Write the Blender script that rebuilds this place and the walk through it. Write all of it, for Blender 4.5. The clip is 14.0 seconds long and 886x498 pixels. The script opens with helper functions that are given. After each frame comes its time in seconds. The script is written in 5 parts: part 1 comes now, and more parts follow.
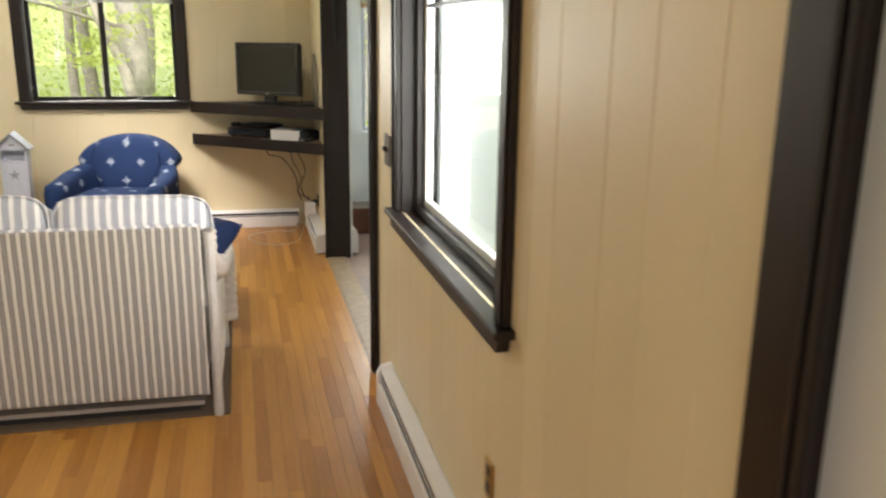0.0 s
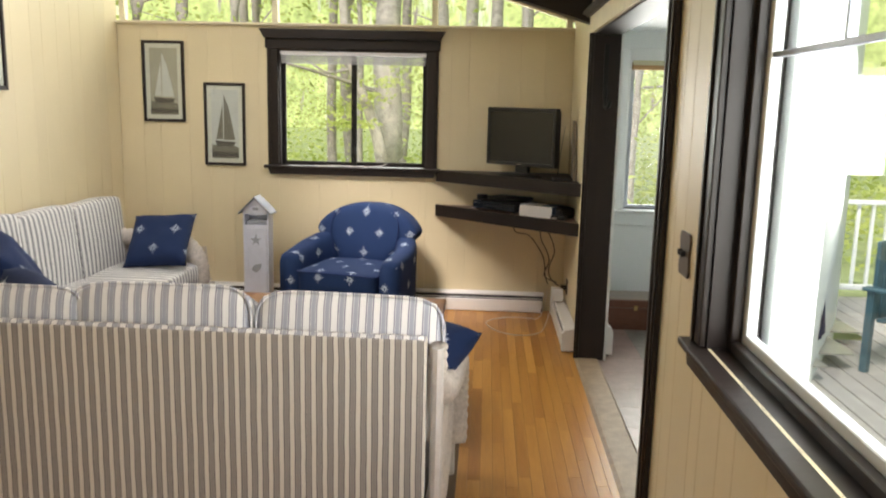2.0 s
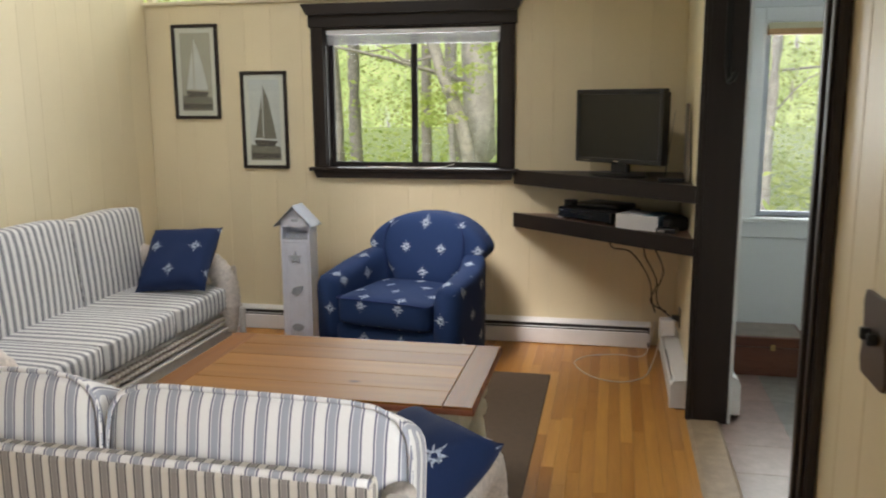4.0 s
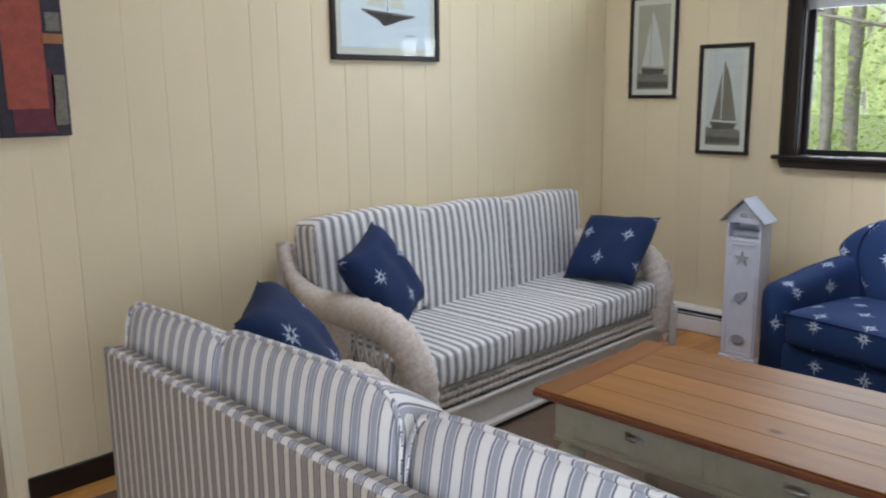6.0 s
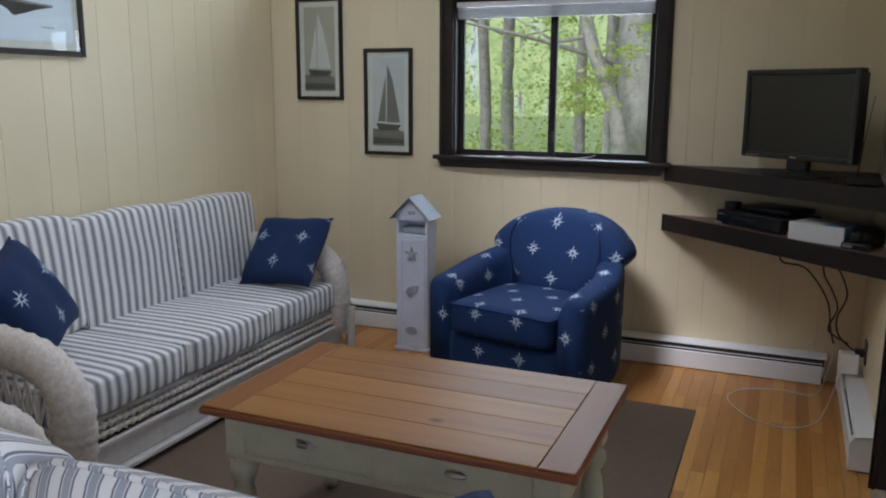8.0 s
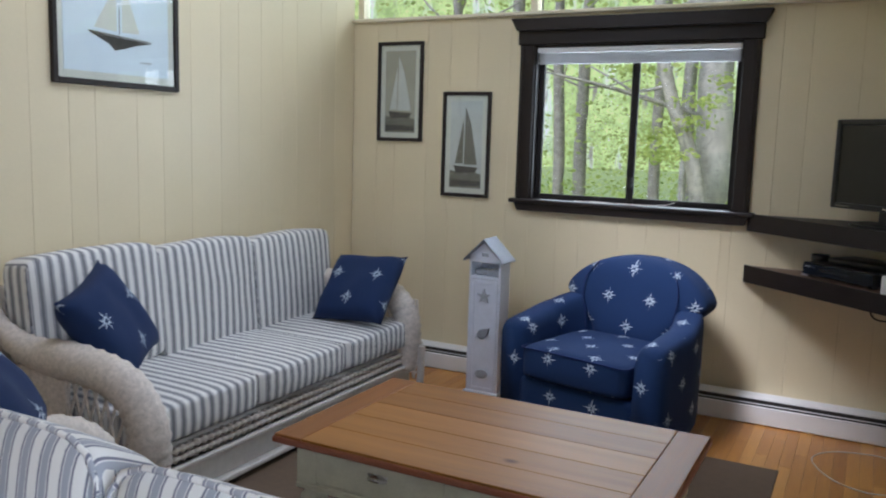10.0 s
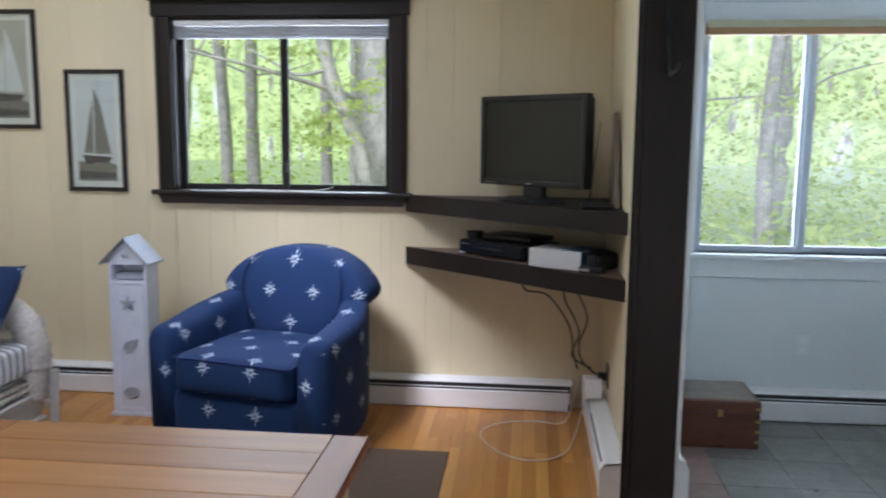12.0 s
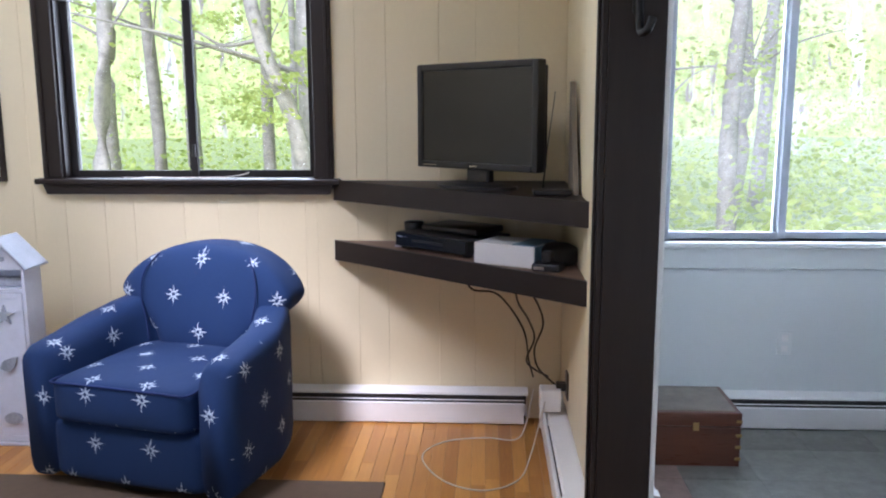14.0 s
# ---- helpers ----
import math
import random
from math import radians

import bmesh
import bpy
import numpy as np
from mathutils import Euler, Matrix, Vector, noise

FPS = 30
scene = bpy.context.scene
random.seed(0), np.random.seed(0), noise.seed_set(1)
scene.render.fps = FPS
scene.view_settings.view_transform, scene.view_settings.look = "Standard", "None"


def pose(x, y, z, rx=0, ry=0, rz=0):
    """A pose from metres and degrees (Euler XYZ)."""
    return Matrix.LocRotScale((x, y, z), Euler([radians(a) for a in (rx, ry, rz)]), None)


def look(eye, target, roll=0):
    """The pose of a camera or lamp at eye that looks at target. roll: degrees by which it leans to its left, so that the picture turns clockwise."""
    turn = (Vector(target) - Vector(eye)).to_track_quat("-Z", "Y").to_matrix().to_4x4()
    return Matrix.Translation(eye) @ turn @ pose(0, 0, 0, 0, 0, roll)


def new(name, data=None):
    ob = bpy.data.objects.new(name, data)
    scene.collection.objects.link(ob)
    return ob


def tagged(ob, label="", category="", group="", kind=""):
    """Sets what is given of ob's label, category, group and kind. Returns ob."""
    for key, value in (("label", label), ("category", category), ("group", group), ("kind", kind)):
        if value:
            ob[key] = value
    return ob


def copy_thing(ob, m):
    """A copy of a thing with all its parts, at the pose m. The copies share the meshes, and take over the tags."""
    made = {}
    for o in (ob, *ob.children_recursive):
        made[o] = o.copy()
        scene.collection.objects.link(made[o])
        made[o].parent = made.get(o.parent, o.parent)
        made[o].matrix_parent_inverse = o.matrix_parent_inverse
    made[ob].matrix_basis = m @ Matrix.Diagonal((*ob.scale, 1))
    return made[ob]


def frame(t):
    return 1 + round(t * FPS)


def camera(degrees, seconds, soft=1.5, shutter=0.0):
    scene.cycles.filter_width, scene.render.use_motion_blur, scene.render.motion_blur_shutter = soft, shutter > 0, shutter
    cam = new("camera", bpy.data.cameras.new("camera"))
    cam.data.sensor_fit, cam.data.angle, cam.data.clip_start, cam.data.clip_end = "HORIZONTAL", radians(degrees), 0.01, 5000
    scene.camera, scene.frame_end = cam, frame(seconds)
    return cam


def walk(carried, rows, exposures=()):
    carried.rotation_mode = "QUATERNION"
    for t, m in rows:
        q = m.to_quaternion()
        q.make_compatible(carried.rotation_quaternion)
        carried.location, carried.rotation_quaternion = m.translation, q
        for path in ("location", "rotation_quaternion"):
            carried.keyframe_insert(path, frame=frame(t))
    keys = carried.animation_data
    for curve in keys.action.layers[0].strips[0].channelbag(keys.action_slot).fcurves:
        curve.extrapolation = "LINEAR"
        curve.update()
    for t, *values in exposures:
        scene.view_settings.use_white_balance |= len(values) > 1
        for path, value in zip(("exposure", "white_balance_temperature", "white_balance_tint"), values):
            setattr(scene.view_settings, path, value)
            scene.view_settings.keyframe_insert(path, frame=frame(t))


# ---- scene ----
cam = camera(56.9, 14.0, soft=2.0, shutter=0.4)
PATH = [
    (0, (0.104, -0.568, 1.676), (0.569, 1.313, 1.183), 0.7),
    (0.5, (-0.003, -0.421, 1.678), (0.368, 1.492, 1.226), -0.0),
    (1, (0.021, -0.194, 1.658), (0.275, 1.737, 1.202), 1.9),
    (1.5, (0.088, 0.109, 1.663), (0.076, 2.06, 1.223), 1.3),
    (2, (0.086, 0.405, 1.66), (-0.014, 2.372, 1.311), 1.3),
    (2.2, (0.125, 0.546, 1.655), (0.015, 2.515, 1.319), 1.3),
    (4.3, (0.342, 1.844, 1.559), (-0.177, 3.743, 1.203), 0.1),
    (4.5, (0.358, 1.954, 1.547), (-0.277, 3.822, 1.218), 1.1),
    (5, (0.342, 2.101, 1.542), (-0.631, 3.805, 1.155), 0.2),
    (5.5, (0.303, 2.164, 1.541), (-0.885, 3.728, 1.164), 0.3),
    (6, (0.268, 2.208, 1.528), (-1.11, 3.608, 1.15), -0.7),
    (6.5, (0.283, 2.234, 1.526), (-1.135, 3.589, 1.131), -0.1),
    (7, (0.319, 2.267, 1.538), (-0.891, 3.807, 1.134), 0.8),
    (7.5, (0.314, 2.3, 1.539), (-0.579, 4.049, 1.162), 0.4),
    (8, (0.319, 2.309, 1.537), (-0.445, 4.118, 1.155), 0.3),
    (8.5, (0.314, 2.289, 1.544), (-0.613, 4.029, 1.206), -0.3),
    (8.7, (0.302, 2.281, 1.548), (-0.712, 3.978, 1.24), 0.2),
    (10.8, (0.268, 2.374, 1.462), (-0.48, 4.212, 1.211), 1.4),
    (11, (0.287, 2.445, 1.493), (-0.373, 4.315, 1.231), 0.1),
    (11.5, (0.334, 2.573, 1.465), (-0.139, 4.503, 1.235), 0.4),
    (12, (0.33, 2.68, 1.442), (0.125, 4.651, 1.171), 0.5),
    (12.5, (0.282, 2.807, 1.5), (0.243, 4.791, 1.248), -0.4),
    (13, (0.268, 2.924, 1.461), (0.32, 4.898, 1.141), -0.1),
    (13.5, (0.324, 3.1, 1.451), (0.258, 5.077, 1.156), 0.3),
    (14, (0.392, 3.258, 1.446), (0.283, 5.228, 1.115), -0.2),
]
walk(cam, [(t, look(eye, target, roll)) for t, eye, target, roll in PATH],
     [(0.0, 0.35, 6850, 17), (1.0, 0.33, 6850, 17), (1.5, 0.2, 6850, 18), (2.2, 0.03, 6800, 18), (4.3, -0.25, 6450, 18), (4.6, -0.25, 6450, 18), (5.0, -0.12, 6450, 19), (5.5, -0.3, 6100, 20), (6.0, -0.32, 5750, 20),
      (6.5, -0.48, 5650, 20), (7.5, -0.73, 5500, 20), (8.0, -0.72, 5500, 19), (8.5, -0.42, 5450, 19), (11.0, -0.53, 5500, 18), (11.5, -0.46, 5450, 18), (12.0, -0.05, 5400, 20), (12.5, 0.07, 5350, 22), (14.0, 0.37, 5400, 27)])

# ---- world, sun, large lights ----
N, E, W, S = 7.0, 0.74, -2.90, -2.2


def ceil_z(x):
    return 2.36 + 0.30 * (E - x)


world = bpy.data.worlds.new("sky")
scene.world = world
world.use_nodes = True
wn = world.node_tree
sky = wn.nodes.new("ShaderNodeTexSky")
sky.sky_type, sky.sun_disc, sky.sun_elevation, sky.sun_rotation = "NISHITA", False, radians(50), radians(207)
wn.links.new(sky.outputs[0], wn.nodes["Background"].inputs[0])
wn.nodes["Background"].inputs[1].default_value = 0.15


def lamp(name, kind, m, energy, color, **kw):
    data = bpy.data.lights.new(name, kind)
    data.energy, data.color = energy, color
    for k, v in kw.items():
        if k == "angle":
            data.angle = v
        elif k == "size":
            data.shape, data.size, data.size_y = "RECTANGLE", v[0], v[1]
    ob = new(name, data)
    ob.matrix_world = m
    return ob


lamp("sun", "SUN", look((-4, -8, 12), (0, 0, 0)), 4.2, (1, 0.95, 0.88), angle=radians(14))
DAY = (0.97, 1.0, 0.98)
lamp("daylight_window_1", "AREA", look((-1.0, N + 0.75, 1.7), (-1.0, 0, 0.9)), 75, DAY, size=(1.8, 1.2))
lamp("daylight_clerestory", "AREA", look((-1.2, N + 0.7, 3.0), (-1.2, 3, 0.5)), 52, DAY, size=(3.4, 0.8))
lamp("daylight_window_2", "AREA", look((E + 0.85, 1.85, 1.65), (-2.2, 4.8, 0.9)), 110, DAY, size=(1.9, 1.4))
lamp("daylight_dining_window", "AREA", look((1.72, N + 0.75, 1.5), (1.72, 0, 1.2)), 78, DAY, size=(1.7, 1.4))
# added fill lamp at the dining room's side, where no window stands
lamp("fill_dining_side", "AREA", look((2.75, 6.2, 1.5), (0, 6.2, 1.3)), 16, DAY, size=(0.8, 1.1))
lamp("daylight_skylight", "AREA", look((-1.5, 5.0, ceil_z(-1.5) + 0.3), (-1.1, 5.6, 0)), 50, DAY, size=(1.2, 1.3))
# added fill lamp behind the start, shining in from the south
lamp("fill_south", "AREA", look((-1.0, S - 0.1, 1.45), (-1.0, 6, 1.3)), 10, (1, 0.98, 0.94), size=(2.3, 1.9))


# ---- node helpers ----
def mat_base(name, rough=0.6, metal=0.0):
    m = bpy.data.materials.new(name)
    m.use_nodes = True
    b = m.node_tree.nodes["Principled BSDF"]
    b.inputs["Roughness"].default_value, b.inputs["Metallic"].default_value = rough, metal
    return m, m.node_tree, b


def nd(nt, kind, **kw):
    n = nt.nodes.new(kind)
    for k, v in kw.items():
        n.inputs[k.replace("_", " ")].default_value = v
    return n


def mth(nt, op, a, b=None, c=None):
    n = nt.nodes.new("ShaderNodeMath")
    n.operation = op
    for i, v in enumerate((a, b, c)):
        if v is None:
            continue
        if isinstance(v, (int, float)):
            n.inputs[i].default_value = v
        else:
            nt.links.new(v, n.inputs[i])
    return n.outputs[0]


def mixc(nt, f, a, b):
    n = nt.nodes.new("ShaderNodeMix")
    n.data_type = "RGBA"
    for i, v in ((0, f), (6, a), (7, b)):
        if isinstance(v, (int, float)):
            n.inputs[i].default_value = v
        elif isinstance(v, tuple):
            n.inputs[i].default_value = (*v[:3], 1)
        else:
            nt.links.new(v, n.inputs[i])
    return n.outputs[2]


def noise_f(nt, vec, scale, detail=4.0, rough=0.55):
    n = nd(nt, "ShaderNodeTexNoise", Scale=scale, Detail=detail, Roughness=rough)
    if vec is not None:
        nt.links.new(vec, n.inputs["Vector"])
    return n.outputs[0]


def ramp(nt, f, lo, hi):
    n = nt.nodes.new("ShaderNodeMapRange")
    n.inputs[1].default_value, n.inputs[2].default_value = lo, hi
    nt.links.new(f, n.inputs[0])
    return n.outputs[0]


def bump(nt, b, h, strength=0.2, dist=0.002):
    n = nd(nt, "ShaderNodeBump", Strength=strength, Distance=dist)
    nt.links.new(h, n.inputs["Height"])
    nt.links.new(n.outputs[0], b.inputs["Normal"])


def coords(nt, which="Object", scale=(1, 1, 1)):
    t = nt.nodes.new("ShaderNodeTexCoord")
    mp = nt.nodes.new("ShaderNodeMapping")
    mp.inputs["Scale"].default_value = scale
    nt.links.new(t.outputs[which], mp.inputs[0])
    return mp.outputs[0]


def world_coords(nt, scale=(1, 1, 1)):
    g = nt.nodes.new("ShaderNodeNewGeometry")
    mp = nt.nodes.new("ShaderNodeMapping")
    mp.inputs["Scale"].default_value = scale
    nt.links.new(g.outputs["Position"], mp.inputs[0])
    return mp.outputs[0]


def plain(name, col, rough=0.5, metal=0.0, var=0.12, scale=9.0, grain=120.0, bmp=0.08, spread=0.0):
    """A surface with soft mottling and fine grain; spread varies it from piece to piece."""
    m, nt, b = mat_base(name, rough, metal)
    v = world_coords(nt)
    n1, n2 = noise_f(nt, v, scale), noise_f(nt, v, grain, 2.0)
    f = mth(nt, "ADD", mth(nt, "MULTIPLY", n1, 0.7), mth(nt, "MULTIPLY", n2, 0.3))
    if spread:
        o = nt.nodes.new("ShaderNodeObjectInfo")
        f = mth(nt, "ADD", f, mth(nt, "MULTIPLY", mth(nt, "SUBTRACT", o.outputs["Random"], 0.5), spread))
    c = mixc(nt, ramp(nt, f, 0.3, 0.7), tuple(k * (1 - var) for k in col), tuple(min(1, k * (1 + var)) for k in col))
    nt.links.new(c, b.inputs["Base Color"])
    nt.links.new(mth(nt, "ADD", mth(nt, "MULTIPLY", n1, 0.12), rough - 0.06), b.inputs["Roughness"])
    if bmp:
        bump(nt, b, n2, bmp, 0.001)
    return m


def wood(name, dark, light, axis=1, rough=0.35, spread=0.6, ring=26.0, knots=False, bmp=0.08, coat=0.0, spec=0.5):
    m, nt, b = mat_base(name, rough)
    b.inputs["Specular IOR Level"].default_value = spec
    sc = [1.0, 1.0, 1.0]
    sc[axis] = 0.07
    o = nt.nodes.new("ShaderNodeObjectInfo")
    g = nt.nodes.new("ShaderNodeNewGeometry")
    rnd = mth(nt, "FRACT", mth(nt, "ADD", o.outputs["Random"], g.outputs["Random Per Island"]))
    t = world_coords(nt, tuple(sc))
    off = nt.nodes.new("ShaderNodeVectorMath")
    off.operation = "ADD"
    cmb = nt.nodes.new("ShaderNodeCombineXYZ")
    for i in range(3):
        nt.links.new(mth(nt, "MULTIPLY", rnd, 17.0 + 9 * i), cmb.inputs[i])
    nt.links.new(t, off.inputs[0])
    nt.links.new(cmb.outputs[0], off.inputs[1])
    v = off.outputs[0]
    n1, n2 = noise_f(nt, v, ring, 5.0, 0.6), noise_f(nt, v, ring * 9, 3.0)
    f = mth(nt, "ADD", mth(nt, "MULTIPLY", n1, 0.65), mth(nt, "MULTIPLY", n2, 0.35))
    f = mth(nt, "ADD", f, mth(nt, "MULTIPLY", mth(nt, "SUBTRACT", rnd, 0.5), spread))
    c = mixc(nt, ramp(nt, f, 0.25, 0.8), dark, light)
    if knots:
        vo = nd(nt, "ShaderNodeTexVoronoi", Scale=3.2)
        nt.links.new(world_coords(nt, (1, 1.6, 1)), vo.inputs["Vector"])
        k = ramp(nt, vo.outputs["Distance"], 0.10, 0.03)
        c = mixc(nt, mth(nt, "MULTIPLY", k, 0.75), c, tuple(d * 0.3 for d in dark))
    nt.links.new(c, b.inputs["Base Color"])
    nt.links.new(mth(nt, "ADD", mth(nt, "MULTIPLY", n2, 0.16), rough - 0.08), b.inputs["Roughness"])
    b.inputs["Coat Weight"].default_value = coat
    b.inputs["Coat Roughness"].default_value = 0.2
    bump(nt, b, n2, bmp, 0.001)
    return m


def stripes(name, ground, mid, edge, pitch, axis="X", lw=0.05):
    """Ticking: a broad stripe between two thin lines, over a woven ground."""
    m, nt, b = mat_base(name, 0.9)
    t = nt.nodes.new("ShaderNodeTexCoord")
    s = nt.nodes.new("ShaderNodeSeparateXYZ")
    nt.links.new(t.outputs["Object"], s.inputs[0])
    wob = mth(nt, "MULTIPLY", mth(nt, "SUBTRACT", noise_f(nt, t.outputs["Object"], 9.0, 2.0), 0.5), 0.006)
    q = nt.nodes.new("ShaderNodeSeparateXYZ")
    nt.links.new(t.outputs["Normal"], q.inputs[0])
    end = mth(nt, "GREATER_THAN", mth(nt, "ABSOLUTE", q.outputs["X"]), 0.85)
    run = mth(nt, "ADD", mth(nt, "MULTIPLY", s.outputs[axis], mth(nt, "SUBTRACT", 1.0, end)), mth(nt, "MULTIPLY", s.outputs["Y"], end))
    x = mth(nt, "ADD", run, wob)
    u = mth(nt, "ABSOLUTE", mth(nt, "SUBTRACT", mth(nt, "FRACT", mth(nt, "DIVIDE", x, pitch)), 0.5))
    broad = ramp(nt, u, 0.17, 0.14)
    line = mth(nt, "MULTIPLY", ramp(nt, mth(nt, "ABSOLUTE", mth(nt, "SUBTRACT", u, 0.235)), lw, lw * 0.5), 0.9)
    weave = noise_f(nt, t.outputs["Object"], 420.0, 2.0)
    c = mixc(nt, broad, ground, mid)
    c = mixc(nt, line, c, edge)
    c = mixc(nt, mth(nt, "MULTIPLY", weave, 0.25), c, tuple(k * 0.6 for k in ground))
    nt.links.new(c, b.inputs["Base Color"])
    b.inputs["Sheen Weight"].default_value = 0.15
    big = noise_f(nt, t.outputs["Object"], 6.0, 3.0)
    bump(nt, b, mth(nt, "ADD", mth(nt, "MULTIPLY", weave, 0.1), big), 0.35, 0.012)
    return m


def star_cloth(name, ground, star, pitch=0.25):
    """Navy cloth with pale compass stars in staggered rows."""
    m, nt, b = mat_base(name, 0.92)
    t = nt.nodes.new("ShaderNodeTexCoord")
    p, q = nt.nodes.new("ShaderNodeSeparateXYZ"), nt.nodes.new("ShaderNodeSeparateXYZ")
    nt.links.new(t.outputs["Object"], p.inputs[0])
    nt.links.new(t.outputs["Normal"], q.inputs[0])
    up = mth(nt, "GREATER_THAN", mth(nt, "ABSOLUTE", q.outputs["Z"]), 0.62)
    side = mth(nt, "GREATER_THAN", mth(nt, "ABSOLUTE", q.outputs["X"]), 0.72)

    def pick(f, a, c):
        return mth(nt, "ADD", mth(nt, "MULTIPLY", a, mth(nt, "SUBTRACT", 1.0, f)), mth(nt, "MULTIPLY", c, f))

    u = pick(side, p.outputs["X"], p.outputs["Y"])
    v = pick(up, p.outputs["Z"], p.outputs["Y"])
    wx = mth(nt, "MULTIPLY", mth(nt, "SUBTRACT", noise_f(nt, t.outputs["Object"], 45.0, 2.0), 0.5), 0.016)
    u = mth(nt, "DIVIDE", u, pitch)
    v = mth(nt, "DIVIDE", mth(nt, "ADD", v, 0.03), pitch * 0.62)
    row = mth(nt, "FLOOR", v)
    u = mth(nt, "ADD", u, mth(nt, "MULTIPLY", mth(nt, "FRACT", mth(nt, "MULTIPLY", row, 0.5)), 1.0))
    a = mth(nt, "ABSOLUTE", mth(nt, "ADD", wx, mth(nt, "MULTIPLY", mth(nt, "SUBTRACT", mth(nt, "FRACT", u), 0.5), pitch)))
    c = mth(nt, "ABSOLUTE", mth(nt, "ADD", wx, mth(nt, "MULTIPLY", mth(nt, "SUBTRACT", mth(nt, "FRACT", v), 0.5), pitch * 0.62)))
    d1 = mth(nt, "MULTIPLY", mth(nt, "ADD", a, c), 0.7071)
    d2 = mth(nt, "MULTIPLY", mth(nt, "ABSOLUTE", mth(nt, "SUBTRACT", a, c)), 0.7071)

    def ray(s, l, w, r):
        return mth(nt, "LESS_THAN", mth(nt, "ADD", mth(nt, "DIVIDE", s, w), mth(nt, "DIVIDE", l, r)), 1.0)

    f = mth(nt, "MAXIMUM", ray(a, c, 0.0065, 0.046), ray(c, a, 0.0065, 0.046))
    f = mth(nt, "MAXIMUM", f, ray(d2, d1, 0.0085, 0.033))
    r2 = mth(nt, "SQRT", mth(nt, "ADD", mth(nt, "MULTIPLY", a, a), mth(nt, "MULTIPLY", c, c)))
    f = mth(nt, "MULTIPLY", f, mth(nt, "GREATER_THAN", r2, 0.0075))
    weave = noise_f(nt, t.outputs["Object"], 380.0, 2.0)
    worn = ramp(nt, noise_f(nt, t.outputs["Object"], 160.0, 2.0), 0.3, 0.55)
    base = mixc(nt, weave, tuple(k * 0.75 for k in ground), tuple(k * 1.25 for k in ground))
    nt.links.new(mixc(nt, mth(nt, "MULTIPLY", f, worn), base, star), b.inputs["Base Color"])
    bump(nt, b, mth(nt, "ADD", mth(nt, "MULTIPLY", weave, 0.12), noise_f(nt, t.outputs["Object"], 7.0, 3.0)), 0.3, 0.01)
    return m


def glass(name, tint=(0.97, 1, 0.99), film=0.0):
    m = bpy.data.materials.new(name)
    m.use_nodes = True
    nt = m.node_tree
    nt.nodes.clear()
    out, tr, gl = (nt.nodes.new(k) for k in ("ShaderNodeOutputMaterial", "ShaderNodeBsdfTransparent", "ShaderNodeBsdfGlossy"))
    mx, lw = nt.nodes.new("ShaderNodeMixShader"), nt.nodes.new("ShaderNodeLayerWeight")
    tr.inputs[0].default_value = (*tint, 1)
    gl.inputs["Roughness"].default_value = 0.02
    fres = mth(nt, "ADD", 0.03, mth(nt, "MULTIPLY", mth(nt, "POWER", lw.outputs["Facing"], 5.0), 0.5))
    for a, c in ((fres, mx.inputs[0]), (tr.outputs[0], mx.inputs[1]), (gl.outputs[0], mx.inputs[2]), (mx.outputs[0], out.inputs[0])):
        nt.links.new(a, c)
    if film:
        # a thin scattering film that puts the washed-out haze of daylight into the pane
        haze_film, both = nt.nodes.new("ShaderNodeBsdfTranslucent"), nt.nodes.new("ShaderNodeMixShader")
        haze_film.inputs[0].default_value = (0.8, 0.82, 0.82, 1)
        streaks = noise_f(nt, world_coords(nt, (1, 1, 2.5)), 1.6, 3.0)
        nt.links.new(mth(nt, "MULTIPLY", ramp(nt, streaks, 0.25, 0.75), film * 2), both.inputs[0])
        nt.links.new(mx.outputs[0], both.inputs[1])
        nt.links.new(haze_film.outputs[0], both.inputs[2])
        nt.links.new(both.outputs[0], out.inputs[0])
    return m


# ---- materials ----
CREAM = plain("cream_paint", (0.73, 0.635, 0.425), 0.42, var=0.035, scale=2.2, grain=60, bmp=0.05, spread=0.25)
CREAM_TRIM = plain("pale_cream_trim_paint", (0.76, 0.70, 0.52), 0.4, var=0.03)
WHITE = plain("white_paint", (0.76, 0.79, 0.79), 0.45, var=0.03, scale=3)
COOL = plain("cool_white_wall_paint", (0.71, 0.75, 0.75), 0.55, var=0.025, scale=2)
CEIL = plain("ceiling_paint", (0.74, 0.70, 0.58), 0.7, var=0.04, scale=3)
DARK = wood("dark_brown_stained_wood", (0.010, 0.0065, 0.0055), (0.024, 0.016, 0.013), 2, 0.42, 0.15, 20, spec=0.35)
DARKX = wood("dark_brown_stained_wood_flat", (0.010, 0.0065, 0.0055), (0.024, 0.016, 0.013), 0, 0.42, 0.15, 20, spec=0.35)
FLOORW = wood("honey_oak_boards", (0.37, 0.15, 0.026), (0.64, 0.32, 0.074), 1, 0.33, 0.42, 12, coat=0.12)
PINE = wood("honey_pine_top", (0.19, 0.076, 0.012), (0.37, 0.165, 0.033), 0, 0.46, 0.3, 14, knots=True, spec=0.22)
PINE_END = wood("honey_pine_ends", (0.15, 0.054, 0.013), (0.28, 0.11, 0.027), 1, 0.46, 0.2, 14, spec=0.22)
RED_EDGE = wood("reddish_table_edge", (0.17, 0.05, 0.022), (0.28, 0.09, 0.04), 0, 0.3, 0.1, 14)
SAGE = plain("worn_cream_sage_paint", (0.52, 0.49, 0.35), 0.5, var=0.12, scale=14)
MAHOG = wood("mahogany_chest", (0.07, 0.02, 0.010), (0.17, 0.055, 0.025), 0, 0.3, 0.2, 22, coat=0.3)
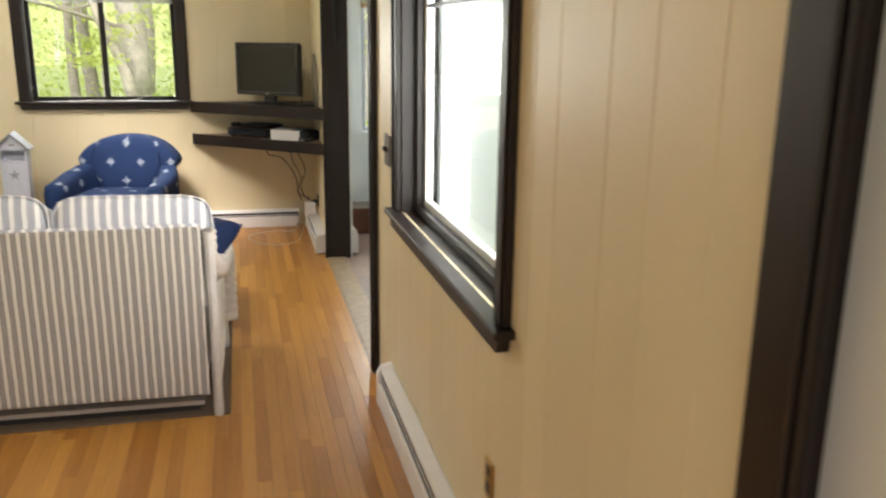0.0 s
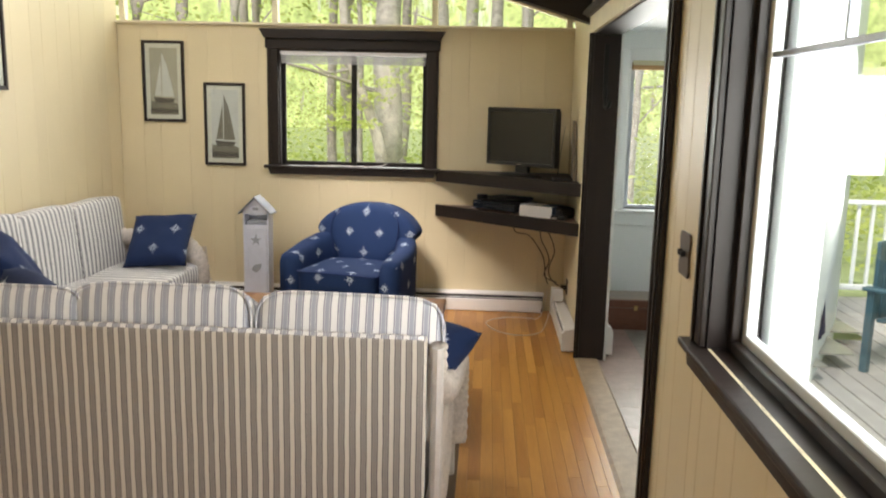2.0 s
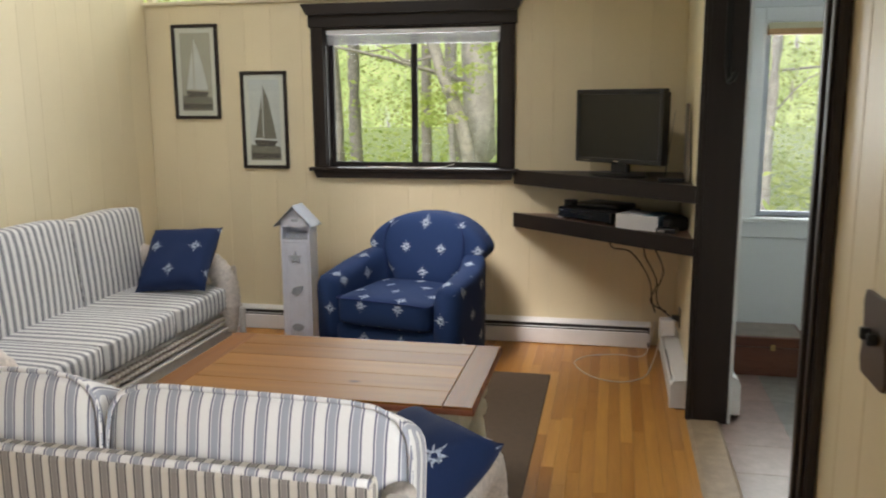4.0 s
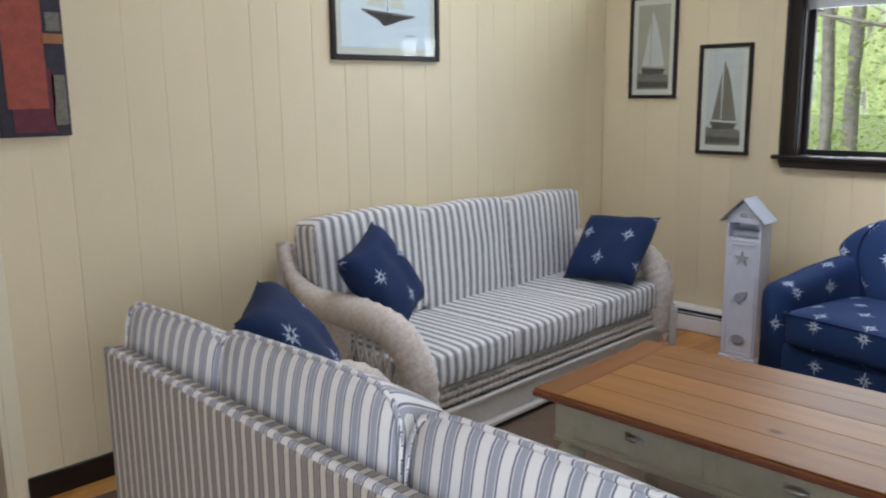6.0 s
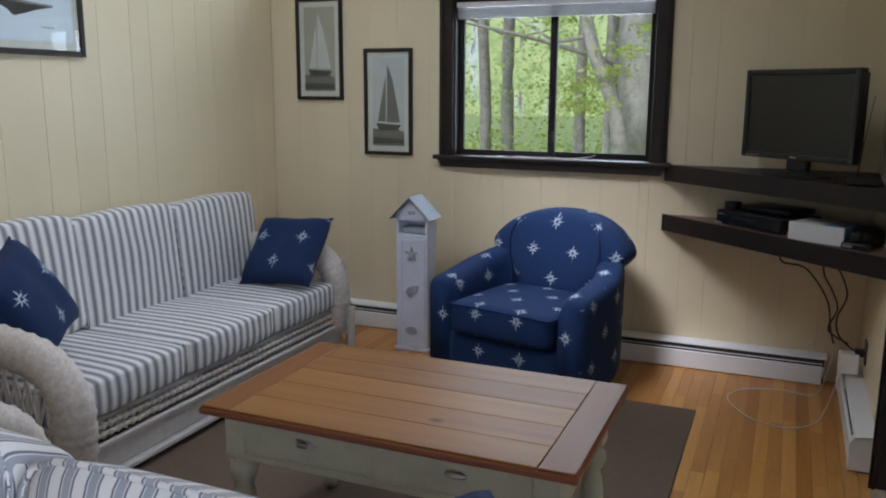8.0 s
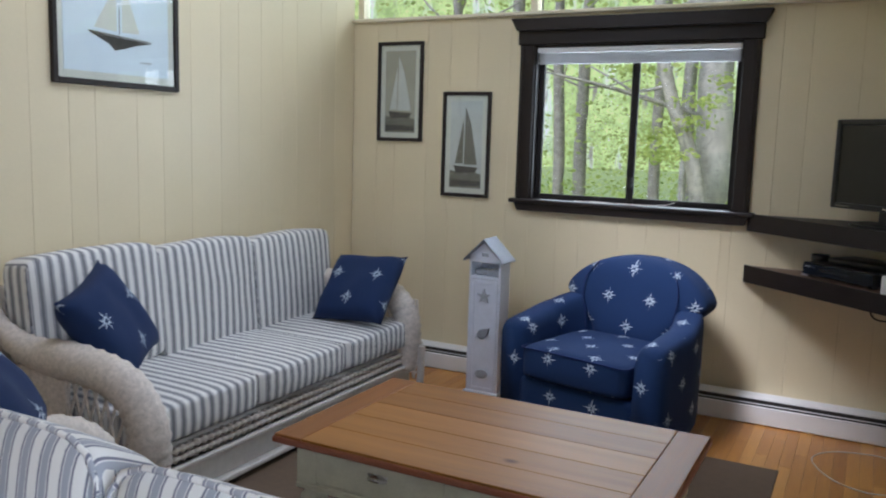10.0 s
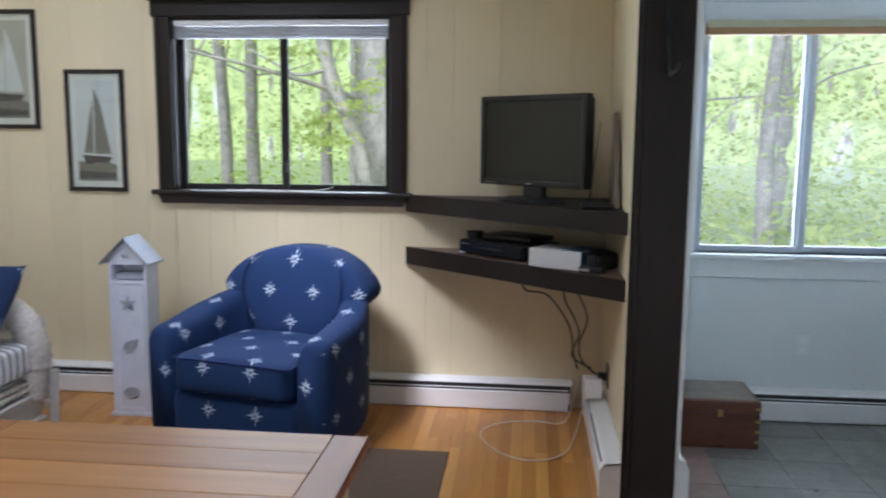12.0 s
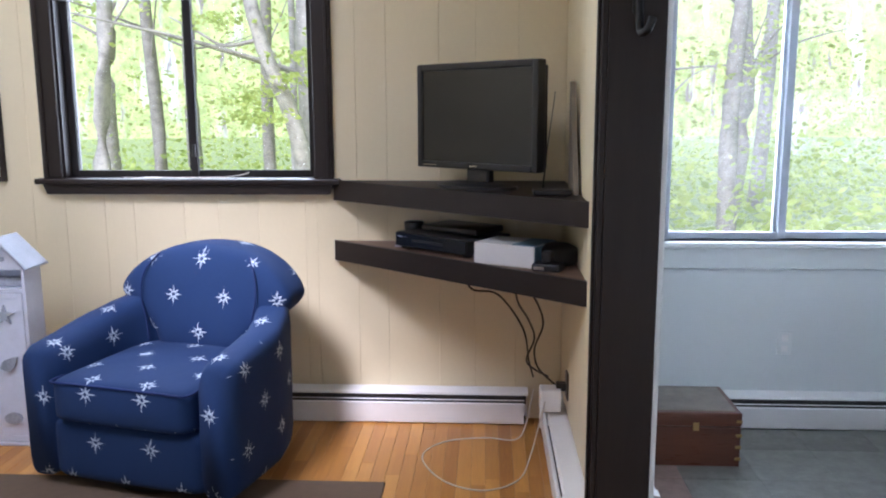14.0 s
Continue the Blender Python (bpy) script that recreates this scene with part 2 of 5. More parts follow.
SASH = plain("matt_dark_sash_paint", (0.012, 0.009, 0.008), 0.85, bmp=0)
OAKCH = wood("chair_oak", (0.13, 0.05, 0.017), (0.28, 0.12, 0.042), 2, 0.35, 0.2, 20)
SUBFLOOR = plain("joint_brown", (0.27, 0.12, 0.035), 0.7)
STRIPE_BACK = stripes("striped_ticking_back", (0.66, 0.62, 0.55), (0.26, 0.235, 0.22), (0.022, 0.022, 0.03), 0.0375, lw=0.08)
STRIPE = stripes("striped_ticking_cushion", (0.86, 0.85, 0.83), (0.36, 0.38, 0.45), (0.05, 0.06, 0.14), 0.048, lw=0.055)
STRIPE_WALL = stripes("grey_striped_ticking_cushion", (0.80, 0.79, 0.77), (0.17, 0.175, 0.20), (0.10, 0.105, 0.13), 0.052, lw=0.05)
NAVY = star_cloth("navy_star_cloth", (0.0038, 0.023, 0.088), (0.50, 0.58, 0.68))
NAVY_P = star_cloth("navy_star_pillow_cloth", (0.005, 0.020, 0.078), (0.50, 0.58, 0.68), 0.26)
NAVY_PLAIN = plain("navy_plain_cloth", (0.006, 0.020, 0.095), 0.92, var=0.2, grain=300, bmp=0.2)
WICKER = plain("whitewashed_wicker", (0.60, 0.54, 0.48), 0.6, var=0.25, scale=60, grain=200, bmp=0.3)
WHITEWASH = plain("whitewashed_wood", (0.56, 0.53, 0.49), 0.55, var=0.1, scale=20)
RUG = plain("brown_flat_rug", (0.125, 0.085, 0.055), 0.95, var=0.12, scale=30, grain=260, bmp=0.4)
HEAT = plain("white_enamel_heater", (0.82, 0.82, 0.81), 0.35, var=0.04)
# near-black colour for the shade inside gaps
GAP_SHADOW = plain("gap_shadow_black", (0.02, 0.02, 0.02), 0.6)
BLACK = plain("black_plastic", (0.012, 0.012, 0.013), 0.35, var=0.1, bmp=0.03)
SCREEN = plain("dark_screen", (0.008, 0.009, 0.009), 0.22, var=0.05, bmp=0)
CHROME = plain("brushed_nickel", (0.55, 0.53, 0.5), 0.28, 1.0)
BRASS = plain("aged_brass", (0.45, 0.32, 0.13), 0.4, 1.0)
IRON = plain("black_iron", (0.02, 0.02, 0.02), 0.5, 0.6)
GALV = plain("galvanised_sheet", (0.42, 0.45, 0.5), 0.65, 0.1)
LILAC = plain("pale_white_wood_paint", (0.70, 0.72, 0.80), 0.45, var=0.06, scale=20)
GREYORN = plain("weathered_grey_ornament", (0.36, 0.38, 0.42), 0.5, var=0.2, scale=60)
VINYL = plain("grey_vinyl_tile", (0.20, 0.20, 0.175), 0.3, var=0.3, scale=14, grain=50, spread=0.35)
VINYL_R = plain("brown_vinyl_tile", (0.25, 0.17, 0.14), 0.32, var=0.25, scale=14, grain=50, spread=0.3)
GROUT = plain("tile_joint", (0.10, 0.10, 0.09), 0.8)
SHADE = wood("bamboo_shade", (0.30, 0.16, 0.06), (0.48, 0.29, 0.13), 0, 0.6, 0.2, 30)
ALU = plain("grey_aluminium", (0.42, 0.46, 0.52), 0.4, 0.3)
BLIND = plain("pale_blind_slats", (0.36, 0.36, 0.36), 0.6)
PAPER = plain("cream_mat_board", (0.66, 0.63, 0.56), 0.8, var=0.03)
SEPIA = plain("sepia_print_sky", (0.40, 0.36, 0.29), 0.75, var=0.1, scale=8)
SEPIA_L = plain("pale_print_sky", (0.58, 0.57, 0.55), 0.75, var=0.08, scale=8)
SEPIA_D = plain("dark_print_ink", (0.07, 0.06, 0.05), 0.75, var=0.3, scale=30)
SEPIA_M = plain("mid_print_ink", (0.17, 0.15, 0.12), 0.75, var=0.2, scale=30)
PRINT_W = plain("pale_blue_white_print", (0.70, 0.74, 0.80), 0.6, var=0.03)
ART_RED = plain("brick_red_canvas", (0.30, 0.065, 0.04), 0.7, var=0.25, scale=25)
ART_WINE = plain("wine_canvas", (0.11, 0.02, 0.035), 0.7, var=0.3, scale=25)
ART_DARK = plain("dark_blue_black_canvas", (0.025, 0.022, 0.035), 0.7, var=0.4, scale=30)
ART_ORANGE = plain("ochre_canvas", (0.32, 0.14, 0.05), 0.7, var=0.2)
ART_GREY = plain("grey_green_canvas", (0.16, 0.15, 0.12), 0.7, var=0.3, scale=60)
BOXW = plain("white_carton", (0.74, 0.74, 0.74), 0.5, var=0.03)
BOXB = plain("blue_carton", (0.10, 0.20, 0.30), 0.45, var=0.15)
SHELFTOP = wood("worn_brown_shelf_top", (0.12, 0.075, 0.05), (0.24, 0.16, 0.11), 0, 0.5, 0.1, 20)
BROWNPL = plain("brown_plate", (0.06, 0.04, 0.025), 0.4)
CORDW = plain("white_cord", (0.70, 0.66, 0.60), 0.5)
CORDB = plain("dark_cord", (0.035, 0.022, 0.016), 0.5)
GLASS = glass("window_glass")
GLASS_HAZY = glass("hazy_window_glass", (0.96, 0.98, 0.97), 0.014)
BARK = plain("pale_grey_bark", (0.42, 0.38, 0.34), 0.9, var=0.4, scale=12, grain=60, bmp=0.6)
BARK_D = plain("brown_grey_bark", (0.34, 0.30, 0.26), 0.9, var=0.4, scale=12, grain=60, bmp=0.6)
GROUND = plain("leaf_litter_ground", (0.31, 0.37, 0.17), 0.95, var=0.4, scale=2, grain=30, bmp=0.5)
DECKW = plain("grey_deck_boards", (0.34, 0.33, 0.31), 0.7, var=0.15, spread=0.4)
TEAL = plain("teal_outdoor_chair", (0.03, 0.075, 0.095), 0.5)
LAKE = plain("pale_lake_water", (0.30, 0.36, 0.40), 0.15, var=0.1, scale=0.3)


def leaf_mat(name, a, c):
    m, nt, b = mat_base(name, 0.6)
    g = nt.nodes.new("ShaderNodeNewGeometry")
    nt.links.new(mixc(nt, g.outputs["Random Per Island"], a, c), b.inputs["Base Color"])
    b.inputs["Subsurface Weight"].default_value = 0.0
    tr = nt.nodes.new("ShaderNodeBsdfTranslucent")
    nt.links.new(mixc(nt, g.outputs["Random Per Island"], a, c), tr.inputs[0])
    mx = nt.nodes.new("ShaderNodeMixShader")
    mx.inputs[0].default_value = 0.5
    nt.links.new(b.outputs[0], mx.inputs[1])
    nt.links.new(tr.outputs[0], mx.inputs[2])
    nt.links.new(mx.outputs[0], nt.nodes["Material Output"].inputs[0])
    return m


LEAF = leaf_mat("spring_leaves", (0.40, 0.50, 0.12), (0.64, 0.70, 0.22))


# ---- mesh helpers ----
def link(name, bm, mat, parent=None, smooth=False):
    me = bpy.data.meshes.new(name)
    bmesh.ops.recalc_face_normals(bm, faces=bm.faces)
    bm.to_mesh(me)
    bm.free()
    for m in mat if isinstance(mat, (list, tuple)) else [mat]:
        me.materials.append(m)
    if smooth:
        for p in me.polygons:
            p.use_smooth = True
    ob = new(name, me)
    if parent is not None:
        ob.parent = parent
    return ob


def part(name, bm, mat, parent, label="", smooth=False, m=None):
    ob = link(name, bm, mat, parent, smooth)
    if m is not None:
        ob.matrix_local = m
    if label:
        ob["label"] = label
    return ob


def thing(name, label, category, m=None, group=""):
    ob = new(name)
    ob.empty_display_size = 0.1
    if m is not None:
        ob.matrix_world = m
    return tagged(ob, label, category, group)


def structure(ob, label):
    return tagged(ob, label, kind="structure")


def B(*boxes, bevel=0.0, seg=1):
    """A bmesh of boxes (x0, x1, y0, y1, z0, z1)."""
    bm = bmesh.new()
    for x0, x1, y0, y1, z0, z1 in boxes:
        bmesh.ops.create_cube(bm, size=1, matrix=Matrix.Translation(((x0 + x1) / 2, (y0 + y1) / 2, (z0 + z1) / 2)) @ Matrix.Diagonal((abs(x1 - x0), abs(y1 - y0), abs(z1 - z0), 1)))
    if bevel:
        bmesh.ops.bevel(bm, geom=bm.edges[:], offset=bevel, segments=seg, affect="EDGES", profile=0.5)
    return bm


def prism(outline, y0, y1, axis="y"):
    """An outline of (u, v) drawn out along one axis."""
    bm = bmesh.new()
    put = {"y": lambda u, v, w: (u, w, v), "x": lambda u, v, w: (w, u, v), "z": lambda u, v, w: (u, v, w)}[axis]
    a = [bm.verts.new(put(u, v, y0)) for u, v in outline]
    c = [bm.verts.new(put(u, v, y1)) for u, v in outline]
    bm.faces.new(a)
    bm.faces.new(c[::-1])
    n = len(a)
    for i in range(n):
        bm.faces.new((a[i], a[(i + 1) % n], c[(i + 1) % n], c[i]))
    return bm


def smooth_path(pts, steps=8):
    pts = [Vector(p) for p in pts]
    out = []
    for i in range(len(pts) - 1):
        p0, p1, p2, p3 = pts[max(i - 1, 0)], pts[i], pts[i + 1], pts[min(i + 2, len(pts) - 1)]
        for k in range(steps):
            t = k / steps
            out.append(0.5 * (2 * p1 + (p2 - p0) * t + (2 * p0 - 5 * p1 + 4 * p2 - p3) * t * t + (3 * p1 - p0 - 3 * p2 + p3) * t ** 3))
    return out + [pts[-1]]


def tube(bm, pts, radius, seg=8, ridge=0.0, every=2):
    """A tube along points; radius is a number or one per point; ridge swells every so many rings."""
    rings = []
    up = Vector((0.03, 0.02, 1))
    for i, p in enumerate(pts):
        d = (pts[min(i + 1, len(pts) - 1)] - pts[max(i - 1, 0)]).normalized()
        a = d.cross(up)
        if a.length < 0.05:
            a = d.cross(Vector((1, 0, 0)))
        a.normalize()
        c = d.cross(a)
        r = radius[i] if isinstance(radius, (list, tuple)) else radius
        r += ridge if i % every == 0 else 0
        rings.append([bm.verts.new(p + a * (r * math.cos(2 * math.pi * k / seg)) + c * (r * math.sin(2 * math.pi * k / seg))) for k in range(seg)])
    for q, s in zip(rings, rings[1:]):
        for k in range(seg):
            bm.faces.new((q[k], q[(k + 1) % seg], s[(k + 1) % seg], s[k]))
    bm.faces.new(rings[0][::-1])
    bm.faces.new(rings[-1])
    return bm


def puffed(w, d, h, puff=0.03, crown=0.0, n=14, power=5.0, seed=0):
    """A stuffed cushion centred at the origin: rounded box with a swollen face and small sags."""
    bm = bmesh.new()
    bmesh.ops.create_cube(bm, size=2)
    bmesh.ops.subdivide_edges(bm, edges=bm.edges[:], cuts=n, use_grid_fill=True)
    for v in bm.verts:
        x, y, z = v.co
        r = (abs(x) ** power + abs(y) ** power + abs(z) ** power) ** (1 / power)
        x, y, z = x / r, y / r, z / r
        s = noise.noise(Vector((x * 1.7 + seed * 3.1, y * 1.7, z * 1.7))) * 0.35
        bx, by = 1 - x * x, 1 - y * y
        v.co = (x * w / 2, y * d / 2 + puff * (1 if y > 0 else -1) * abs(y) * bx * (1 - z * z) * (0.8 + s),
                z * h / 2 + puff * (1 if z > 0 else -1) * abs(z) * bx * by * (0.8 + s) + crown * bx * (z > 0))
    return bm


def pillow_mesh(w, h, t, seed=0):
    """A throw pillow in the xz plane with pulled corners."""
    n = 16
    bm = bmesh.new()
    sheets = []
    for sgn in (1, -1):
        g = [[None] * (n + 1) for _ in range(n + 1)]
        for i in range(n + 1):
            for j in range(n + 1):
                u, v = 2 * i / n - 1, 2 * j / n - 1
                rim = 1 - 0.10 * (1 - abs(u) ** 2) * abs(v) ** 3
                rim2 = 1 - 0.10 * (1 - abs(v) ** 2) * abs(u) ** 3
                th = t / 2 * max(0, (1 - u ** 4)) ** 0.5 * max(0, (1 - v ** 4)) ** 0.5
                th *= 1 + 0.15 * noise.noise(Vector((u * 2 + seed, v * 2, sgn)))
                if sgn < 0 and (i in (0, n) or j in (0, n)):
                    g[i][j] = sheets[0][i][j]
                else:
                    g[i][j] = bm.verts.new((u * w / 2 * rim2, sgn * th, v * h / 2 * rim))
        sheets.append(g)
        for i in range(n):
            for j in range(n):
                f = (g[i][j], g[i + 1][j], g[i + 1][j + 1], g[i][j + 1])
                bm.faces.new(f if sgn > 0 else f[::-1])
    return bm


def ring_boxes(x0, x1, z0, z1, w, y0, y1):
    """Four sides of a frame in the xz plane."""
    return [(x0, x0 + w, y0, y1, z0, z1), (x1 - w, x1, y0, y1, z0, z1), (x0 + w, x1 - w, y0, y1, z0, z0 + w), (x0 + w, x1 - w, y0, y1, z1 - w, z1)]


def on_x(x, s=1):
    """Turns a thing drawn in the xz plane facing -y so that it lies on a wall at x; local x runs along world y."""
    return Matrix.Translation((x, 0, 0)) @ Matrix(((0, -s, 0, 0), (s, 0, 0, 0), (0, 0, 1, 0), (0, 0, 0, 1)))

# ---- large structure ----
T = 0.15
floor = structure(link("floor", B((W - 1.6, W - T, S, 3.95, -0.12, -0.012), (W - T, E + 0.02, S, N, -0.12, -0.012)), SUBFLOOR), "honey oak strip floor with a satin finish")
dining_floor = structure(link("floor_dining", prism([(E + 0.02, 3.3), (E + T, 3.3), (2.85, N), (E + 0.02, N)], -0.12, -0.012, "z"), GROUT), "grey vinyl tile floor of the dining room")

# north wall with window opening and the clerestory above
WX0, WX1, WZ0, WZ1 = -1.60, -0.40, 1.11, 2.07
wall_n = structure(link("wall_north", B((W - T, WX0, N + 0.012, N + T, 0, 2.24), (WX1, E + 0.01, N + 0.012, N + T, 0, 2.24),
                                        (WX0, WX1, N + 0.012, N + T, 0, WZ0), (WX0, WX1, N + 0.012, N + T, WZ1, 2.24)), CREAM), "cream painted vertical board wall")
wall_nd = structure(link("wall_north_dining", B((E + 0.01, 1.18, N, N + T, 0, 2.4), (2.30, 2.86, N, N + T, -0.2, 2.4), (1.18, 2.30, N, N + T, 0, 0.86), (1.18, 2.30, N, N + T, 2.02, 2.4)), COOL),
                    "cool white painted dining room wall")
wall_w = structure(link("wall_west", B((W - T, W - 0.012, 3.10, N + 0.012, 0, 3.6), (W - T, W - 0.012, 2.1, 3.10, 2.05, 3.6), (W - T, W - 0.012, S, 2.1, 0, 3.6)), CREAM), "cream painted vertical board wall")
EY0, EY1, EZ0, EZ1 = 1.36, 2.74, 0.98, 2.10
wall_e = structure(link("wall_east", B((E + 0.012, E + T, EY1, 3.42, 0, 2.6), (E + 0.012, E + T, 0.235, EY0, 0, 2.6), (E + 0.012, E + T, S, -0.62, 0, 2.6),
                                       (E + 0.012, E + T, EY0, EY1, 0, EZ0 - 0.03), (E + 0.012, E + T, EY0, EY1, EZ1, 2.6), (E + 0.012, E + T, -0.62, 0.235, 2.08, 2.6),
                                       (E + 0.012, E + T, 3.42, 5.72, 2.13, 2.6), (E + 0.012, E + T, 5.72, N, 0, 2.6)), CREAM), "cream painted vertical board wall")
# out of view; the opening is made up to let the south fill in
structure(link("wall_south", B((W - 1.6, -2.2, S - T, S, 0, 3.9), (0.2, E + T, S - T, S, 0, 3.9), (-2.2, 0.2, S - T, S, 0, 0.45), (-2.2, 0.2, S - T, S, 2.45, 3.9)), CREAM), "unseen cream end wall with an opening added for fill light")
structure(link("wall_hall", B((W - 1.75, W - 1.6, S, 4.0, 0, 2.5), (W - 1.6, W - T, 3.9, 4.0, 0, 2.5)), CREAM), "cream hall wall beyond the doorway")
structure(link("ceiling_hall", B((W - 1.75, W - T, S, 4.0, 2.5, 2.6)), CEIL), "plain hall ceiling")
bm = bmesh.new()
for xa, xb, ya, yb in ((W - T, E + T, S - T, 4.35), (W - T, E + T, 5.65, N + 0.5), (W - T, -2.1, 4.35, 5.65), (-0.9, E + T, 4.35, 5.65)):
    piece = prism([(xa, ceil_z(xa)), (xb, ceil_z(xb)), (xb, ceil_z(xb) + 0.12), (xa, ceil_z(xa) + 0.12)], ya, yb)
    tmp = bpy.data.meshes.new("ceiling_piece")
    piece.to_mesh(tmp)
    piece.free()
    bm.from_mesh(tmp)
    bpy.data.meshes.remove(tmp)
structure(link("ceiling", bm, CEIL), "pale sloping ceiling with a skylight opening")
structure(link("ceiling_dining", prism([(E + T, 3.3), (2.85, N), (2.85, N + T), (E + T, N + T)], 2.25, 2.35, "z"), WHITE), "flat white dining room ceiling")
structure(link("wall_dining_slant", prism([(E + T, 3.28), (2.86, N + 0.02), (2.94, N - 0.02), (E + T + 0.06, 3.24)], -0.3, 2.5, "z"), COOL), "cool white dining room wall")
structure(link("wall_dining_west", B((E + T, E + T + 0.012, 5.72, N, 0, 2.25), (E + T, E + T + 0.012, 3.3, 3.42, 0, 2.25)), COOL), "cool white painted partition face")
# gable strip and clerestory
clere = structure(thing("window_clerestory", "", ""), "fixed clerestory glazing with slim cream mullions under the sloping ceiling")
part("sill", B((W, E, N - 0.035, N + T, 2.24, 2.262), bevel=0.004), CREAM_TRIM, clere)
for i, x in enumerate((W + 0.03, -1.63, -0.355, E - 0.04)):
    part("mullion", B((x - 0.022, x + 0.022, N + 0.03, N + 0.10, 2.262, ceil_z(x) + 0.01)), CREAM_TRIM, clere)
bm = prism([(W, ceil_z(W) - 0.05), (E, ceil_z(E) - 0.05), (E, ceil_z(E) + 0.02), (W, ceil_z(W) + 0.02)], N + 0.03, N + 0.10)
part("head", bm, CREAM_TRIM, clere)
for x0, x1 in ((W + 0.052, -1.652), (-1.608, -0.377), (-0.333, E - 0.062)):
    bm = prism([(x0, 2.262), (x1, 2.262), (x1, ceil_z(x1) - 0.05), (x0, ceil_z(x0) - 0.05)], N + 0.06, N + 0.066)
    ob = part("pane", bm, GLASS, clere)
    ob.visible_shadow = False
beam = structure(link("trim_ceiling_beam", prism([(W, ceil_z(W) - 0.16), (E, ceil_z(E) - 0.16), (E, ceil_z(E)), (W, ceil_z(W))], 5.95, 6.07), DARKX), "dark stained ceiling beam")
structure(link("trim_ceiling_beam", prism([(W, ceil_z(W) - 0.16), (E, ceil_z(E) - 0.16), (E, ceil_z(E)), (W, ceil_z(W))], 2.4, 2.52), DARKX), "dark stained ceiling beam")


def cased_window(name, x0, x1, z0, z1, m, label, sill_out=0.055, depth=0.16, casing=0.085, crown=True):
    """Dark cased opening drawn in the xz plane, room side towards -y, wall face at y = 0."""
    w = structure(thing(name, "", "", m), label)
    c = casing
    part("casing", B((x0 - c, x0 + 0.004, -0.022, 0, z0, z1), bevel=0.004), DARK, w)
    part("casing", B((x1 - 0.004, x1 + c, -0.022, 0, z0, z1), bevel=0.004), DARK, w)
    part("casing", B((x0 - c + 0.012, x0 - c + 0.03, -0.03, -0.022, z0, z1), bevel=0.003), DARK, w)
    part("casing", B((x1 + c - 0.03, x1 + c - 0.012, -0.03, -0.022, z0, z1), bevel=0.003), DARK, w)
    part("reveal", B((x0, x0 + 0.014, 0, depth, z0, z1), (x1 - 0.014, x1, 0, depth, z0, z1), (x0 + 0.014, x1 - 0.014, 0, depth, z1 - 0.014, z1)), DARK, w)
    part("window_sill", B((x0 - c - 0.03, x1 + c + 0.03, -sill_out, depth, z0 - 0.025, z0), bevel=0.006, seg=2), DARKX, w)
    part("apron", prism([(x0 - c, z0 - 0.025), (x1 + c, z0 - 0.025), (x1 + c - 0.02, z0 - 0.072), (x0 - c + 0.02, z0 - 0.072)], -0.035, 0), DARKX, w)
    if crown:
        part("header", B((x0 - c - 0.012, x1 + c + 0.012, -0.03, 0, z1, z1 + 0.11), bevel=0.003), DARKX, w)
        part("crown", prism([(x0 - c - 0.012, z1 + 0.08), (x1 + c + 0.012, z1 + 0.08), (x1 + c + 0.05, z1 + 0.15), (x0 - c - 0.05, z1 + 0.15)], -0.065, 0), DARKX, w)
    else:
        part("header", B((x0 - c, x1 + c, -0.022, 0, z1, z1 + c), bevel=0.003), DARKX, w)
    return w


def sliders(w, x0, x1, z0, z1, y, mat, fw=0.03, pane=GLASS, mid=None):
    """Two sashes, the first in front of the second."""
    mid = (x0 + x1) / 2 if mid is None else mid
    for a, c, yy in ((x0, mid + 0.025, y), (mid - 0.025, x1, y + 0.028)):
        s = part("sash", B(*ring_boxes(a, c, z0, z1, fw, yy, yy + 0.024), bevel=0.002), mat, w)
        p = part("pane", B((a + fw, c - fw, yy + 0.010, yy + 0.014, z0 + fw, z1 - fw)), pane, s)
        p.visible_shadow = False


window_1 = cased_window("window_1", WX0, WX1, 1.145, 2.065, pose(0, N, 0), "dark-cased sliding window with a raised pale blind")
sliders(window_1, WX0 + 0.014, WX1 - 0.014, 1.145, 2.05, 0.06, SASH, 0.032)
part("latch", B((-0.995, -0.98, 0.045, 0.06, 1.24, 1.30), bevel=0.003), BLACK, window_1)
blind = tagged(link("window_blind", B((WX0 + 0.016, WX1 - 0.016, N + 0.005, N + 0.05, 2.02, 2.05), bevel=0.004), HEAT), "pale slatted blind drawn fully up under its headrail", "blind")
for k in range(7):
    part("slat", B((WX0 + 0.02, WX1 - 0.02, N + 0.008, N + 0.046, 1.955 + k * 0.0092, 1.9605 + k * 0.0092), bevel=0.001), BLIND, blind)
cord = tagged(link("blind_cord", tube(bmesh.new(), smooth_path([(-1.30, N - 0.02, 1.15), (-1.22, N - 0.035, 1.149), (-1.10, N - 0.02, 1.149), (-1.2, N - 0.01, 1.15), (-0.9, N - 0.02, 1.149), (-0.78, N + 0.0, 1.155), (-0.72, N + 0.02, 1.17)]), 0.003, 6), CORDW, smooth=True),
              "loose white blind cord lying on the window sill", "cord")

